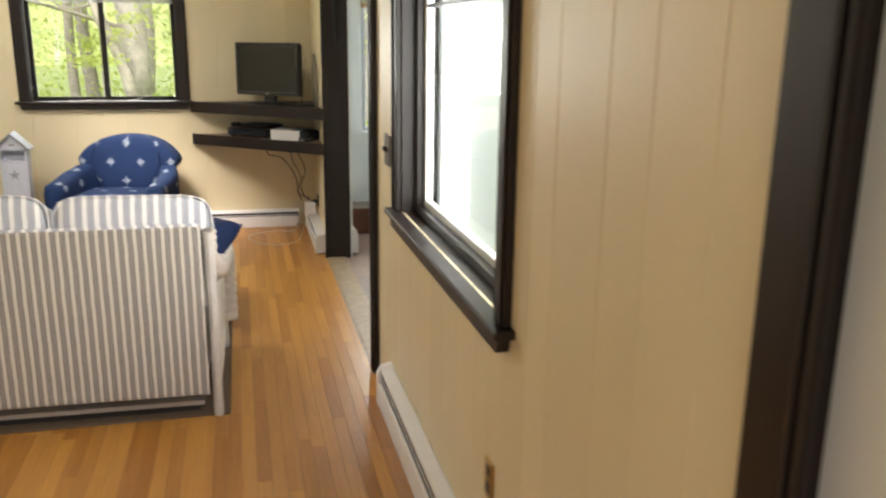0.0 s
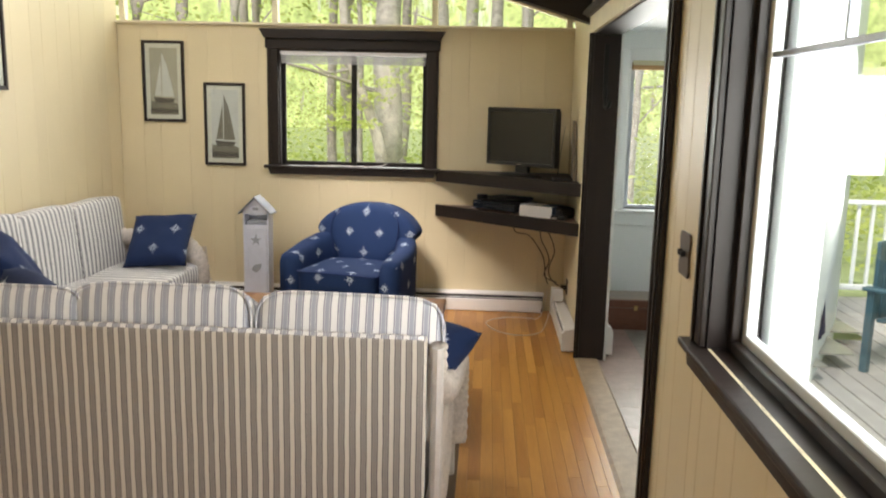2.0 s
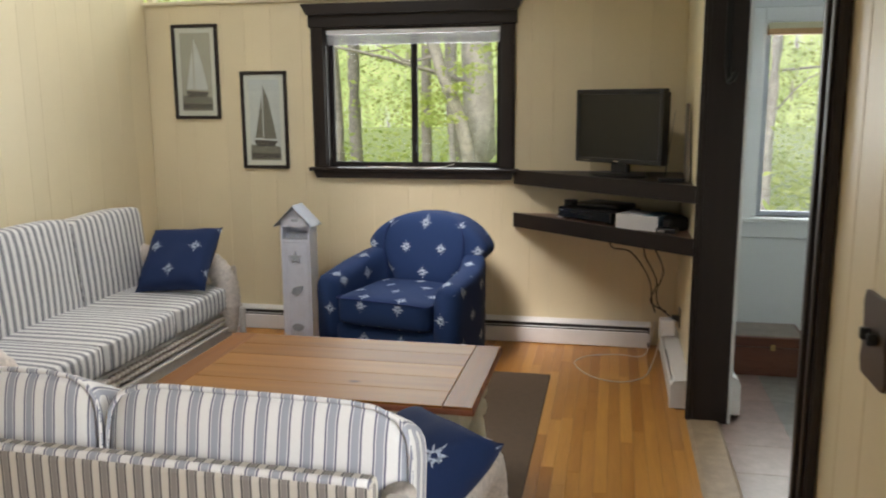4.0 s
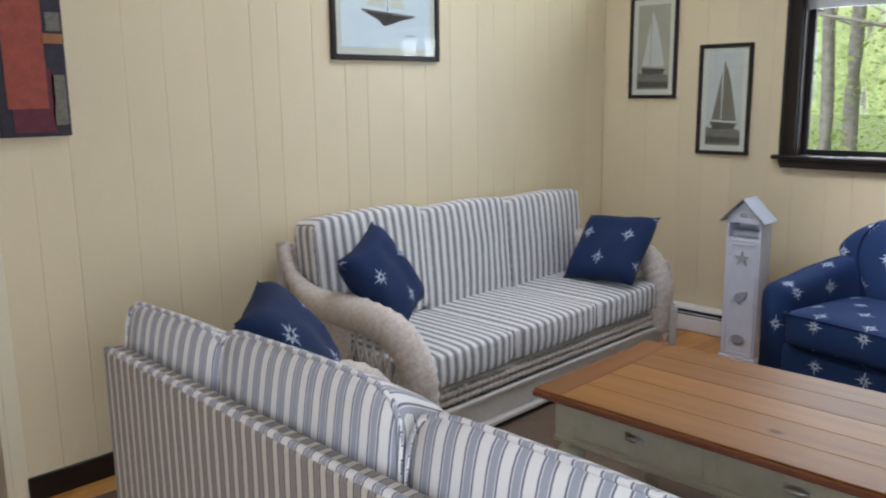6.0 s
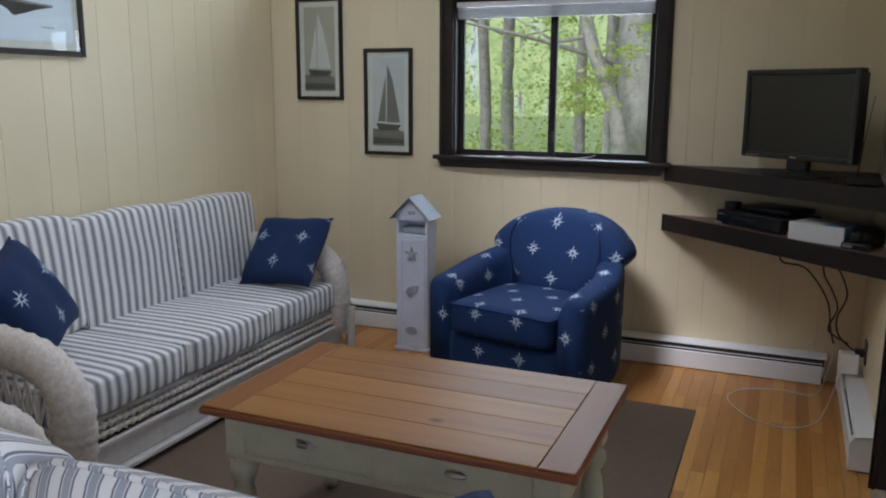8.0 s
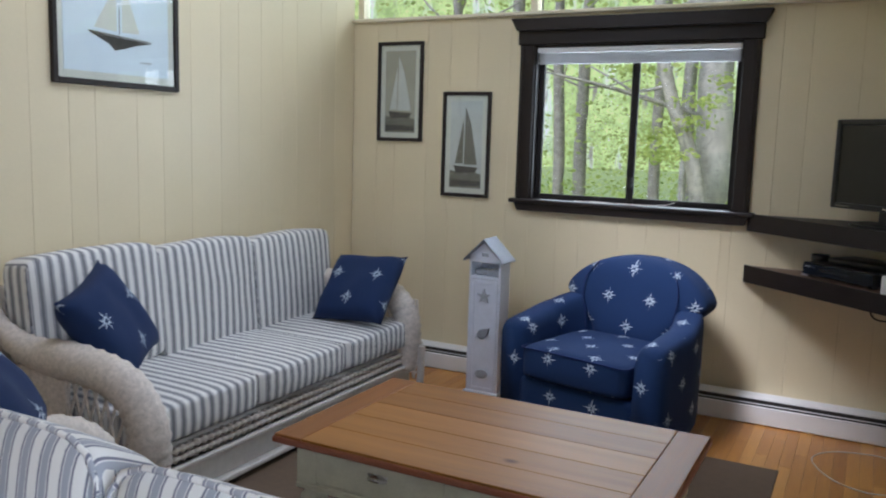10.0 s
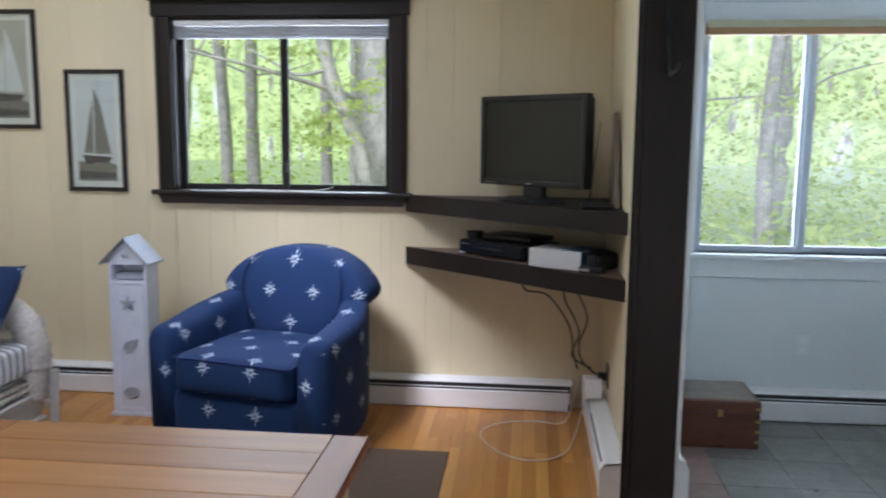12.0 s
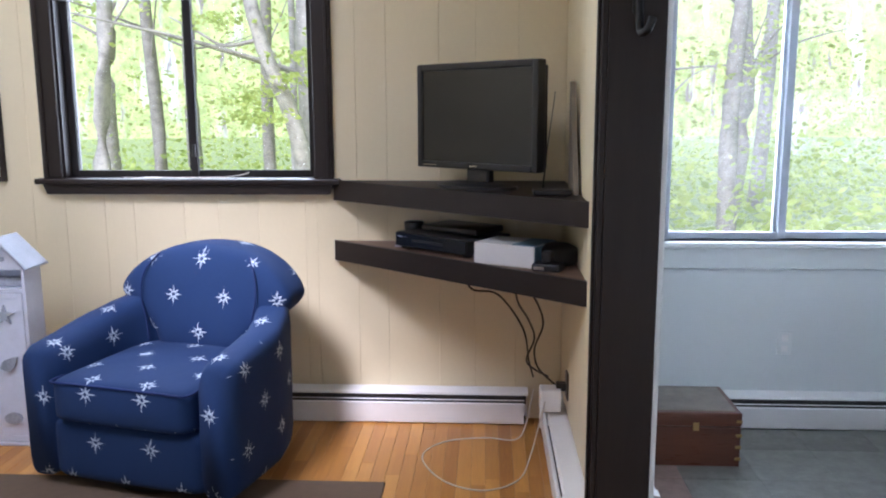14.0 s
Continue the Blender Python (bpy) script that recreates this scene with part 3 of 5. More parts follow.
window_2 = cased_window("window_2", -EY1, -EY0, EZ0, EZ1, Matrix.Translation((E, 0, 0)) @ Matrix(((0, 1, 0, 0), (-1, 0, 0, 0), (0, 0, 1, 0), (0, 0, 0, 1))),
                        "dark-cased sash window with white vinyl sashes facing the deck", 0.055, 0.17)
y0, y1 = -EY1 + 0.014, -EY0 - 0.014
part("inner_stop", B(*ring_boxes(y0, y1, EZ0, EZ1 - 0.014, 0.035, 0.055, 0.085), bevel=0.003), DARK, window_2)
s = part("sash", B(*ring_boxes(y0 + 0.03, y1 - 0.03, EZ0 + 0.025, EZ1 - 0.04, 0.035, 0.086, 0.116), bevel=0.003), WHITE, window_2)
part("pane", B((y0 + 0.065, y1 - 0.065, 0.10, 0.104, EZ0 + 0.06, EZ1 - 0.075)), GLASS, s).visible_shadow = False
part("muntin", B((y0 + 0.065, y1 - 0.065, 0.090, 0.112, 1.80, 1.815), bevel=0.002), ALU, s)
part("muntin", B((y0 + 0.50, y0 + 0.515, 0.090, 0.112, 1.815, EZ1 - 0.075), bevel=0.002), ALU, s)
part("muntin", B((y0 + 0.95, y0 + 0.965, 0.090, 0.112, 1.815, EZ1 - 0.075), bevel=0.002), ALU, s)

window_3 = structure(thing("window_3", "", "", pose(0, N, 0)), "white dining room sliding window with a rolled bamboo shade")
part("casing", B((2.30, 2.40, -0.02, 0, 0.78, 2.12), (1.09, 1.18, -0.02, 0, 0.78, 2.12), (1.18, 2.30, -0.02, 0, 2.02, 2.12), bevel=0.004), WHITE, window_3)
part("casing", B((2.37, 2.40, -0.032, -0.02, 0.78, 2.12), bevel=0.004), WHITE, window_3)
part("window_sill", B((1.09, 2.42, -0.05, 0.11, 0.835, 0.86), bevel=0.005), WHITE, window_3)
part("apron", B((1.09, 2.40, -0.022, 0, 0.735, 0.835), bevel=0.004), COOL, window_3)
part("reveal", B((1.18, 1.192, 0, 0.11, 0.86, 2.02), (2.288, 2.30, 0, 0.11, 0.86, 2.02), (1.192, 2.288, 0, 0.11, 2.008, 2.02)), WHITE, window_3)
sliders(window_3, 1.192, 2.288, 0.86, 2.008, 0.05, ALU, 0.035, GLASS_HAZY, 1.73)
shade = tagged(link("roller_shade", B((1.19, 2.36, N - 0.065, N - 0.022, 1.955, 2.015), bevel=0.006), SHADE), "rolled bamboo window shade with a pale valance strip", "shade")
part("valance", B((1.19, 2.36, N - 0.07, N - 0.065, 1.99, 2.025)), plain("straw_valance", (0.48, 0.46, 0.30), 0.6), shade)

# opening between the rooms
opening = structure(thing("door_1", "", ""), "wide dark-cased opening to the dining room")
part("jamb", B((E - 0.004, E + T + 0.012, 5.70, 5.72, 0, 2.12), bevel=0.002), DARK, opening)
part("jamb", B((E - 0.004, E + T + 0.012, 3.42, 3.44, 0, 2.12), bevel=0.002), DARK, opening)
part("head_jamb", B((E - 0.004, E + T + 0.012, 3.44, 5.70, 2.11, 2.13), bevel=0.002), DARKX, opening)
part("casing", B((E - 0.024, E - 0.002, 5.705, 5.80, 0, 2.12), bevel=0.004), DARK, opening)
part("casing", B((E - 0.034, E - 0.024, 5.72, 5.735, 0, 2.12), bevel=0.003), DARK, opening)
part("casing", B((E - 0.024, E - 0.002, 3.34, 3.435, 0, 2.12), bevel=0.004), DARK, opening)
part("casing", B((E - 0.034, E - 0.024, 3.40, 3.425, 0, 2.12), (E - 0.032, E - 0.024, 3.35, 3.37, 0, 2.12), bevel=0.003), DARK, opening)
part("header", B((E - 0.026, E - 0.002, 3.32, 5.82, 2.12, 2.24), bevel=0.003), plain("cream_header_paint", (0.72, 0.63, 0.42), 0.45), opening)
part("cornice", B((E - 0.07, E - 0.002, 3.28, 5.86, 2.24, 2.265), (E - 0.05, E - 0.002, 3.30, 5.84, 2.225, 2.24), bevel=0.005), DARKX, opening)
part("casing", B((E + T + 0.012, E + T + 0.03, 5.705, 5.79, 0, 2.2), (E + T + 0.012, E + T + 0.03, 3.34, 3.435, 0, 2.2), bevel=0.003), WHITE, opening, "white painted casing on the dining side")
threshold = structure(link("trim_threshold", prism([(E - 0.03, 0), (E + 0.13, 0), (E + 0.115, 0.012), (E - 0.012, 0.012)], 3.44, 5.70), plain("worn_pale_threshold", (0.34, 0.25, 0.16), 0.45, var=0.25, scale=18)), "worn pale wooden threshold strip")

# door near the start and the doorway in the west wall
door_2 = structure(thing("door_2", "", ""), "dark outside door with a white stop in a dark casing")
part("casing", B((E - 0.024, E - 0.002, 0.175, 0.285, 0, 2.08), (E - 0.034, E - 0.024, 0.185, 0.21, 0, 2.08), bevel=0.004), DARK, door_2)
part("casing", B((E - 0.024, E - 0.002, -0.70, -0.60, 0, 2.08), (E - 0.024, E - 0.002, -0.70, 0.285, 2.08, 2.18), bevel=0.004), DARK, door_2)
part("jamb", B((E, E + T, 0.21, 0.235, 0, 2.08), (E, E + T, -0.62, -0.60, 0, 2.08)), DARK, door_2)
part("leaf", B((E + 0.03, E + 0.07, -0.60, 0.078, 0.01, 2.07), bevel=0.003), DARK, door_2)
part("stop", B((E + 0.04, E + 0.09, 0.08, 0.209, 0.0, 2.07), bevel=0.003), WHITE, door_2, "white painted door stop")
part("knob", tube(bmesh.new(), [Vector((E + 0.03, -0.5, 1.0)), Vector((E + 0.0, -0.5, 1.0)), Vector((E - 0.02, -0.5, 1.0)), Vector((E - 0.035, -0.5, 1.0))], [0.012, 0.012, 0.028, 0.02], 12), BRASS, door_2)
door_3 = structure(thing("door_3", "", ""), "cream-edged doorway to a dim hall with dark trim")
part("jamb", B((W - T, W + 0.004, 3.08, 3.10, 0, 2.05), bevel=0.002), CREAM_TRIM, door_3)
part("jamb", B((W - T, W + 0.004, 2.10, 2.12, 0, 2.05)), CREAM_TRIM, door_3)
part("corner_board", B((W - 0.012, W + 0.006, 3.10, 3.155, 0, 2.05), bevel=0.003), CREAM_TRIM, door_3)
part("leaf", B((W - T - 0.75, W - T - 0.02, 2.98, 3.02, 0.01, 2.04), bevel=0.003), MAHOG, door_3, "dark wooden door standing open into the hall")

# baseboards
structure(link("baseboard", B((W, W + 0.014, 3.155, N, 0, 0.10), bevel=0.003), DARK), "dark brown baseboard")
structure(link("baseboard", B((E - 0.014, E, 0.29, 0.50, 0, 0.10), bevel=0.003), DARK), "dark brown baseboard")


def heater(name, length, m, label, cap_a=True, cap_b=True):
    """Baseboard heater along local x, back at y = 0, room side towards -y."""
    h = thing(name, label, "heater", m, "baseboard heaters")
    part("back_plate", B((0, length, -0.012, 0, 0.02, 0.205), bevel=0.002), HEAT, h)
    part("hood", prism([(-0.060, 0.184), (-0.056, 0.198), (-0.01, 0.21), (-0.01, 0.202), (-0.052, 0.192), (-0.055, 0.182)], 0.0, length, "x"), HEAT, h)
    # black blocks stand in for the shade in the vent slot and toe gap
    part("slot", B((0.01, length - 0.01, -0.054, -0.012, 0.125, 0.185)), GAP_SHADOW, h)
    part("damper", prism([(-0.0575, 0.148), (-0.055, 0.153), (-0.0545, 0.152), (-0.0565, 0.147)], 0.02, length - 0.02, "x"), HEAT, h)
    part("front_panel", prism([(-0.066, 0.004), (-0.070, 0.012), (-0.070, 0.132), (-0.064, 0.138), (-0.060, 0.136), (-0.062, 0.13), (-0.062, 0.004)], 0.02, length - 0.02, "x"), HEAT, h)
    part("toe_gap_shadow", B((0.01, length - 0.01, -0.05, -0.012, 0.0, 0.028)), GAP_SHADOW, h)
    for on, x in ((cap_a, 0.0), (cap_b, length - 0.05)):
        if on:
            part("end_cap", prism([(0, 0.012), (-0.074, 0.012), (-0.074, 0.165), (-0.06, 0.20), (-0.01, 0.213), (0, 0.213)], x, x + 0.05, "x"), HEAT, h)
    return h


WEST_FACING = Matrix(((0, 1, 0, 0), (-1, 0, 0, 0), (0, 0, 1, 0), (0, 0, 0, 1)))
LOW = Matrix.Diagonal((1, 1.4, 0.76, 1))
heater("baseboard_heater", 3.48, pose(W + 0.005, N, 0) @ LOW, "white enamel baseboard heater with a dark vent slot", False, False)
heater("baseboard_heater", 1.05, Matrix.Translation((E, 6.90, 0)) @ WEST_FACING @ LOW, "short white baseboard heater below the corner shelves")
heater("baseboard_heater", 2.45, Matrix.Translation((E, 2.98, 0)) @ WEST_FACING, "white baseboard heater under the sash window")
heater("baseboard_heater", 1.95, pose(E + T + 0.02, N, 0) @ LOW, "white baseboard heater along the dining room wall", False, False)
heater("baseboard_heater", 0.42, Matrix.Translation((E + T + 0.012, 5.80, 0)) @ Matrix(((0, -1, 0, 0), (1, 0, 0, 0), (0, 0, 1, 0), (0, 0, 0, 1))), "white heater end beside the opening")

# ---- outdoors ----
ground = structure(link("ground", B((-400, 400, -400, 400, -1.0, -0.5)), GROUND), "leaf-strewn forest ground")
bm = bmesh.new()
for i in range(40):
    a0, a1 = radians(-40 + 5 * i), radians(-35 + 5 * i)
    f = [bm.verts.new((70 * math.cos(a), 70 * math.sin(a), z)) for a, z in ((a0, -2), (a1, -2), (a1, 45), (a0, 45))]
    bm.faces.new(f)
# the sheet emits light itself; daylight and pale haze are mixed into its colours
mb, nt, b = mat_base("far_woods_glow", 0.9)
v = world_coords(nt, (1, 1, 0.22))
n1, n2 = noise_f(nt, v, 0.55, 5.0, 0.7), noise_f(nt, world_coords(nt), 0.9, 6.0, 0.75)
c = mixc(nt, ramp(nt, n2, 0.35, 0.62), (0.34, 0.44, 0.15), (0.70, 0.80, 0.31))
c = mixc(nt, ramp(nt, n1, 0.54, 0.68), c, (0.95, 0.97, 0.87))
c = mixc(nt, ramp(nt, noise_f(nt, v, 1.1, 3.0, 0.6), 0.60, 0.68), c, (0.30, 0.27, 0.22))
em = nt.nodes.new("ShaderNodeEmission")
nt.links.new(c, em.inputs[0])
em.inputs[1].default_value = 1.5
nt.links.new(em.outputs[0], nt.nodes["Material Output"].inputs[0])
structure(link("backdrop", bm, mb), "glowing backdrop of distant spring woods with brightness and haze in its colours")


def leaves(bm, rng, centre, spread, count, size):
    for _ in range(count):
        p = Vector(centre) + Vector((rng.gauss(0, spread[0]), rng.gauss(0, spread[1]), rng.gauss(0, spread[2])))
        a = Vector((rng.uniform(-1, 1), rng.uniform(-1, 1), rng.uniform(-0.5, 0.5))).normalized()
        c = a.cross(Vector((rng.uniform(-1, 1), rng.uniform(-1, 1), rng.uniform(0, 1)))).normalized()
        s = size * rng.uniform(0.6, 1.3)
        bm.faces.new([bm.verts.new(p + a * s), bm.verts.new(p + c * s * 0.5), bm.verts.new(p - a * s), bm.verts.new(p - c * s * 0.5)])


def tree(x, y, height, r, rng, lean=(0, 0), mat=BARK_D, crown=260, low=1.0, label="slim grey-brown woodland tree in new leaf"):
    t = thing("tree", label, "tree", pose(x, y, -0.5), "trees outside the windows")
    pts = [Vector((lean[0] * k * k / 36 + rng.gauss(0, r * 0.35), lean[1] * k * k / 36 + rng.gauss(0, r * 0.35), height * k / 6)) for k in range(7)]
    sp = smooth_path(pts, 4)
    bm = tube(bmesh.new(), sp, [r * (1.15 - 0.85 * i / (len(sp) - 1)) for i in range(len(sp))], 9)
    lb = bmesh.new()
    for k in range(9):
        i = rng.randint(5, len(sp) - 3)
        p = sp[i]
        a = rng.uniform(0, 6.28)
        ln = rng.uniform(0.8, 2.2)
        tip = p + Vector((math.cos(a) * ln, math.sin(a) * ln, rng.uniform(0.1, 1.3)))
        mid = (p + tip) / 2 + Vector((0, 0, rng.uniform(-0.1, 0.2)))
        tube(bm, smooth_path([p, mid, tip], 3), [r * 0.2, r * 0.17, r * 0.14, r * 0.11, r * 0.09, r * 0.06, r * 0.04], 5)
        if tip.z > low:
            leaves(lb, rng, tip, (0.5, 0.5, 0.25), crown // 9, 0.055)
            leaves(lb, rng, mid, (0.4, 0.4, 0.2), crown // 18, 0.05)
    part("trunk", bm, mat, t, smooth=True)
    if lb.verts:
        part("crown", lb, LEAF, t)
    else:
        lb.free()
    return t


rng = random.Random(5)
tree(-1.22, 11.0, 9, 0.19, rng, (0.2, 0.3), BARK, 120, 2.5, "stout pale grey tree close to the window")
big = thing("tree", "pale leaning forked limb with smooth light bark", "tree", pose(-1.52, 10.2, -0.5), "trees outside the windows")
part("trunk", tube(bmesh.new(), smooth_path([(0.42, 0, 0), (0.36, 0.0, 1.3), (0.25, 0, 1.9), (0.02, 0, 2.5), (-0.12, 0, 3.3), (-0.2, 0, 5.5)], 6), [0.085 - 0.0012 * i for i in range(31)], 10), BARK, big, smooth=True)
bm = tube(bmesh.new(), smooth_path([(0.0, 0, 2.55), (-0.3, 0, 2.5), (-0.5, 0, 2.6), (-0.8, 0.1, 2.75)], 5), [0.022 - 0.001 * i for i in range(16)], 6)
part("limb", bm, BARK, big, smooth=True)
tree(-3.2, 10.8, 9, 0.08, rng, (0.5, 0), BARK, 160, 2.4, "slim pale leaning tree")
for x, y, h, r in ((-2.5, 14, 11, 0.08), (-1.75, 12.5, 9, 0.045), (-3.6, 13, 10, 0.08), (-1.9, 19, 12, 0.12), (0.2, 15, 11, 0.12), (-0.4, 19, 12, 0.16), (-3.2, 20, 12, 0.15), (-4.6, 17, 12, 0.12), (-5.8, 14, 11, 0.13),
                   (1.4, 13.5, 10, 0.10), (2.1, 12, 9, 0.07), (2.5, 16, 12, 0.14), (3.3, 13.5, 10, 0.11), (4.4, 17, 12, 0.15), (3.0, 20, 12, 0.12), (1.0, 22, 13, 0.18), (-7, 19, 12, 0.16), (-1.2, 24, 13, 0.18), (5.8, 20, 12, 0.14), (0.6, 11.8, 9, 0.05)):
    tree(x, y, h, r, rng, (rng.gauss(0, 0.6), 0), BARK if rng.random() < 0.35 else BARK_D, 520, 1.2)
bm = bmesh.new()
for _ in range(430):
    y = rng.uniform(12, 42)
    x = rng.uniform(-0.55, 0.45) * (y + 2) + rng.uniform(-1, 1)
    leaves(bm, rng, (x, y, rng.uniform(-0.4, 0.05 * y + 1.2)), (1.0, 0.9, 0.5), 46, 0.05)
tagged(link("undergrowth", bm, LEAF), "green spring undergrowth between the trunks", "bushes", kind="stuff")
bm = bmesh.new()
for _ in range(330):
    y = rng.uniform(10.8, 26)
    x = rng.uniform(-0.55, 0.45) * (y + 1) + rng.uniform(-1, 1)
    leaves(bm, rng, (x, y, rng.uniform(-0.45, 0.35)), (0.7, 0.7, 0.22), 26, 0.085)
tagged(link("low_shrubs", bm, LEAF), "low green shrubs on the forest floor", "bushes", kind="stuff")
bm = bmesh.new()
for cx, cz in ((-1.55, 1.55), (-1.35, 1.62), (-1.15, 1.72), (-1.5, 1.4), (-1.25, 1.42), (-1.0, 1.9), (-0.75, 2.1), (-1.7, 2.2), (-0.5, 2.0)):
    leaves(bm, rng, (cx - 0.15, 10.0 + rng.uniform(-0.3, 0.3), cz), (0.13, 0.12, 0.035), 90, 0.034)
tagged(link("leafy_twigs", bm, LEAF), "bright yellow-green new leaves on hanging twigs", "foliage", kind="stuff")

# deck outside the sash window
deck = structure(thing("deck", "", ""), "grey weathered deck outside the sash window")
for k in range(42):
    part("plank", B((E + T + 0.02 + k * 0.145, E + T + 0.155 + k * 0.145, -3, 6.9 if k < 16 else 8.5, -0.16, -0.125), bevel=0.004), DECKW, deck)
structure(link("trim_exterior", B((E + T, E + T + 0.12, 2.66, 2.76, -0.2, 2.6), bevel=0.004), WHITE), "white exterior window trim board")
rail = thing("deck_railing", "white deck railing with square balusters", "railing")
part("top_rail", B((3.1, 7.0, 8.40, 8.50, 0.80, 0.84), bevel=0.005), WHITE, rail)
part("bottom_rail", B((3.1, 7.0, 8.42, 8.48, -0.04, 0.01), bevel=0.005), WHITE, rail)
for k in range(28):
    part("baluster", B((3.12 + k * 0.138, 3.15 + k * 0.138, 8.435, 8.465, 0.01, 0.80)), WHITE, rail)
for x in (3.1, 7.0):
    part("post", B((x - 0.05, x + 0.05, 8.40, 8.50, -0.125, 0.95), bevel=0.006), WHITE, rail)


def deck_chair(m):
    c = thing("deck_chair", "teal slatted outdoor chair on the deck", "chair", m, "deck chairs")
    for k in range(5):
        part("back_slat", B((-0.25 + k * 0.105, -0.16 + k * 0.105, 0.22, 0.25, 0.36, 0.92), bevel=0.006), TEAL, c)
    for k in range(4):
        part("seat_slat", B((-0.27, 0.27, -0.27 + k * 0.12, -0.17 + k * 0.12, 0.36, 0.385), bevel=0.005), TEAL, c)
    for sx in (-1, 1):
        part("arm", B((sx * 0.31 - 0.05, sx * 0.31 + 0.05, -0.30, 0.27, 0.58, 0.605), bevel=0.006), TEAL, c)
        for yy in (-0.26, 0.22):
            part("leg", B((sx * 0.30 - 0.025, sx * 0.30 + 0.025, yy - 0.025, yy + 0.025, 0, 0.58)), TEAL, c)
    return c


one = deck_chair(pose(3.15, 6.1, -0.125, 0, 0, 40))
copy_thing(one, pose(4.3, 7.0, -0.125, 0, 0, -30))
structure(link("water", B((14, 300, -200, 200, -0.49, -0.485)), LAKE), "pale lake beyond the deck")

# ---- living room things ----
rug = tagged(link("rug", B((-2.75, -0.005, 3.02, 6.27, 0.0, 0.008), bevel=0.003), RUG), "flat brown woven rug on the oak floor", "rug")


def wicker_arm(parent, x, side, reach=1.0):
    """Rolled wicker arm at local x: back post, curved top roll, front sweep and open lattice side."""
    path = [(x, 0.06, 0.86), (x, 0.12, 0.72), (x, 0.30, 0.63), (x, 0.60, 0.62), (x, 0.82, 0.58), (x, 0.93, 0.47), (x, 0.95, 0.32), (x, 0.92, 0.16)]
    sp = smooth_path([(a, c * reach, d) for a, c, d in path], 11)
    n = len(sp)
    rad = [0.028 + 0.044 * min(1, max(0, (i / n - 0.12) * 4)) for i in range(n)]
    arm = part("arm", tube(bmesh.new(), sp, rad, 12, 0.006, 3), WICKER, parent, "wrapped whitewashed wicker arm", True)
    bm = bmesh.new()
    for k in range(15):
        y = 0.10 + 0.055 * k
        for d in (-0.16, 0.16):
            tube(bm, [Vector((x, min(0.90, max(0.06, y)), 0.10)), Vector((x + side * 0.012, min(0.90, max(0.06, y + d * 0.5)), 0.33)), Vector((x, min(0.88, max(0.08, y + d)), 0.57))], 0.006, 5)
    for z in (0.14, 0.20, 0.26, 0.32):
        tube(bm, [Vector((x, 0.06, z)), Vector((x + side * 0.01, 0.45, z)), Vector((x, 0.92, z))], 0.008, 5)
    part("lattice", bm, WICKER, arm)
    bm = B((x - 0.012, x + 0.012, 0.08, 0.52, 0.10, 0.56))
    part("woven_panel", bm, WICKER, arm)
    part("front_post", tube(bmesh.new(), [Vector((x, 0.91, 0.0)), Vector((x, 0.92, 0.3))], 0.022, 8), WHITEWASH, arm)
    part("back_post", tube(bmesh.new(), [Vector((x, 0.05, 0.0)), Vector((x, 0.05, 0.86))], 0.022, 8), WHITEWASH, arm)


def welt(w, h, power, r=0.0055, n=56):
    """A piping loop in the xy plane that follows a cushion's rounded outline."""
    pts = []
    for k in range(n + 1):
        a = 2 * math.pi * k / n
        c, s = math.cos(a), math.sin(a)
        q = (abs(c) ** power + abs(s) ** power) ** (-1 / power)
        pts.append(Vector((c * q * w / 2, s * q * h / 2, 0)))
    return tube(bmesh.new(), pts, r, 6)


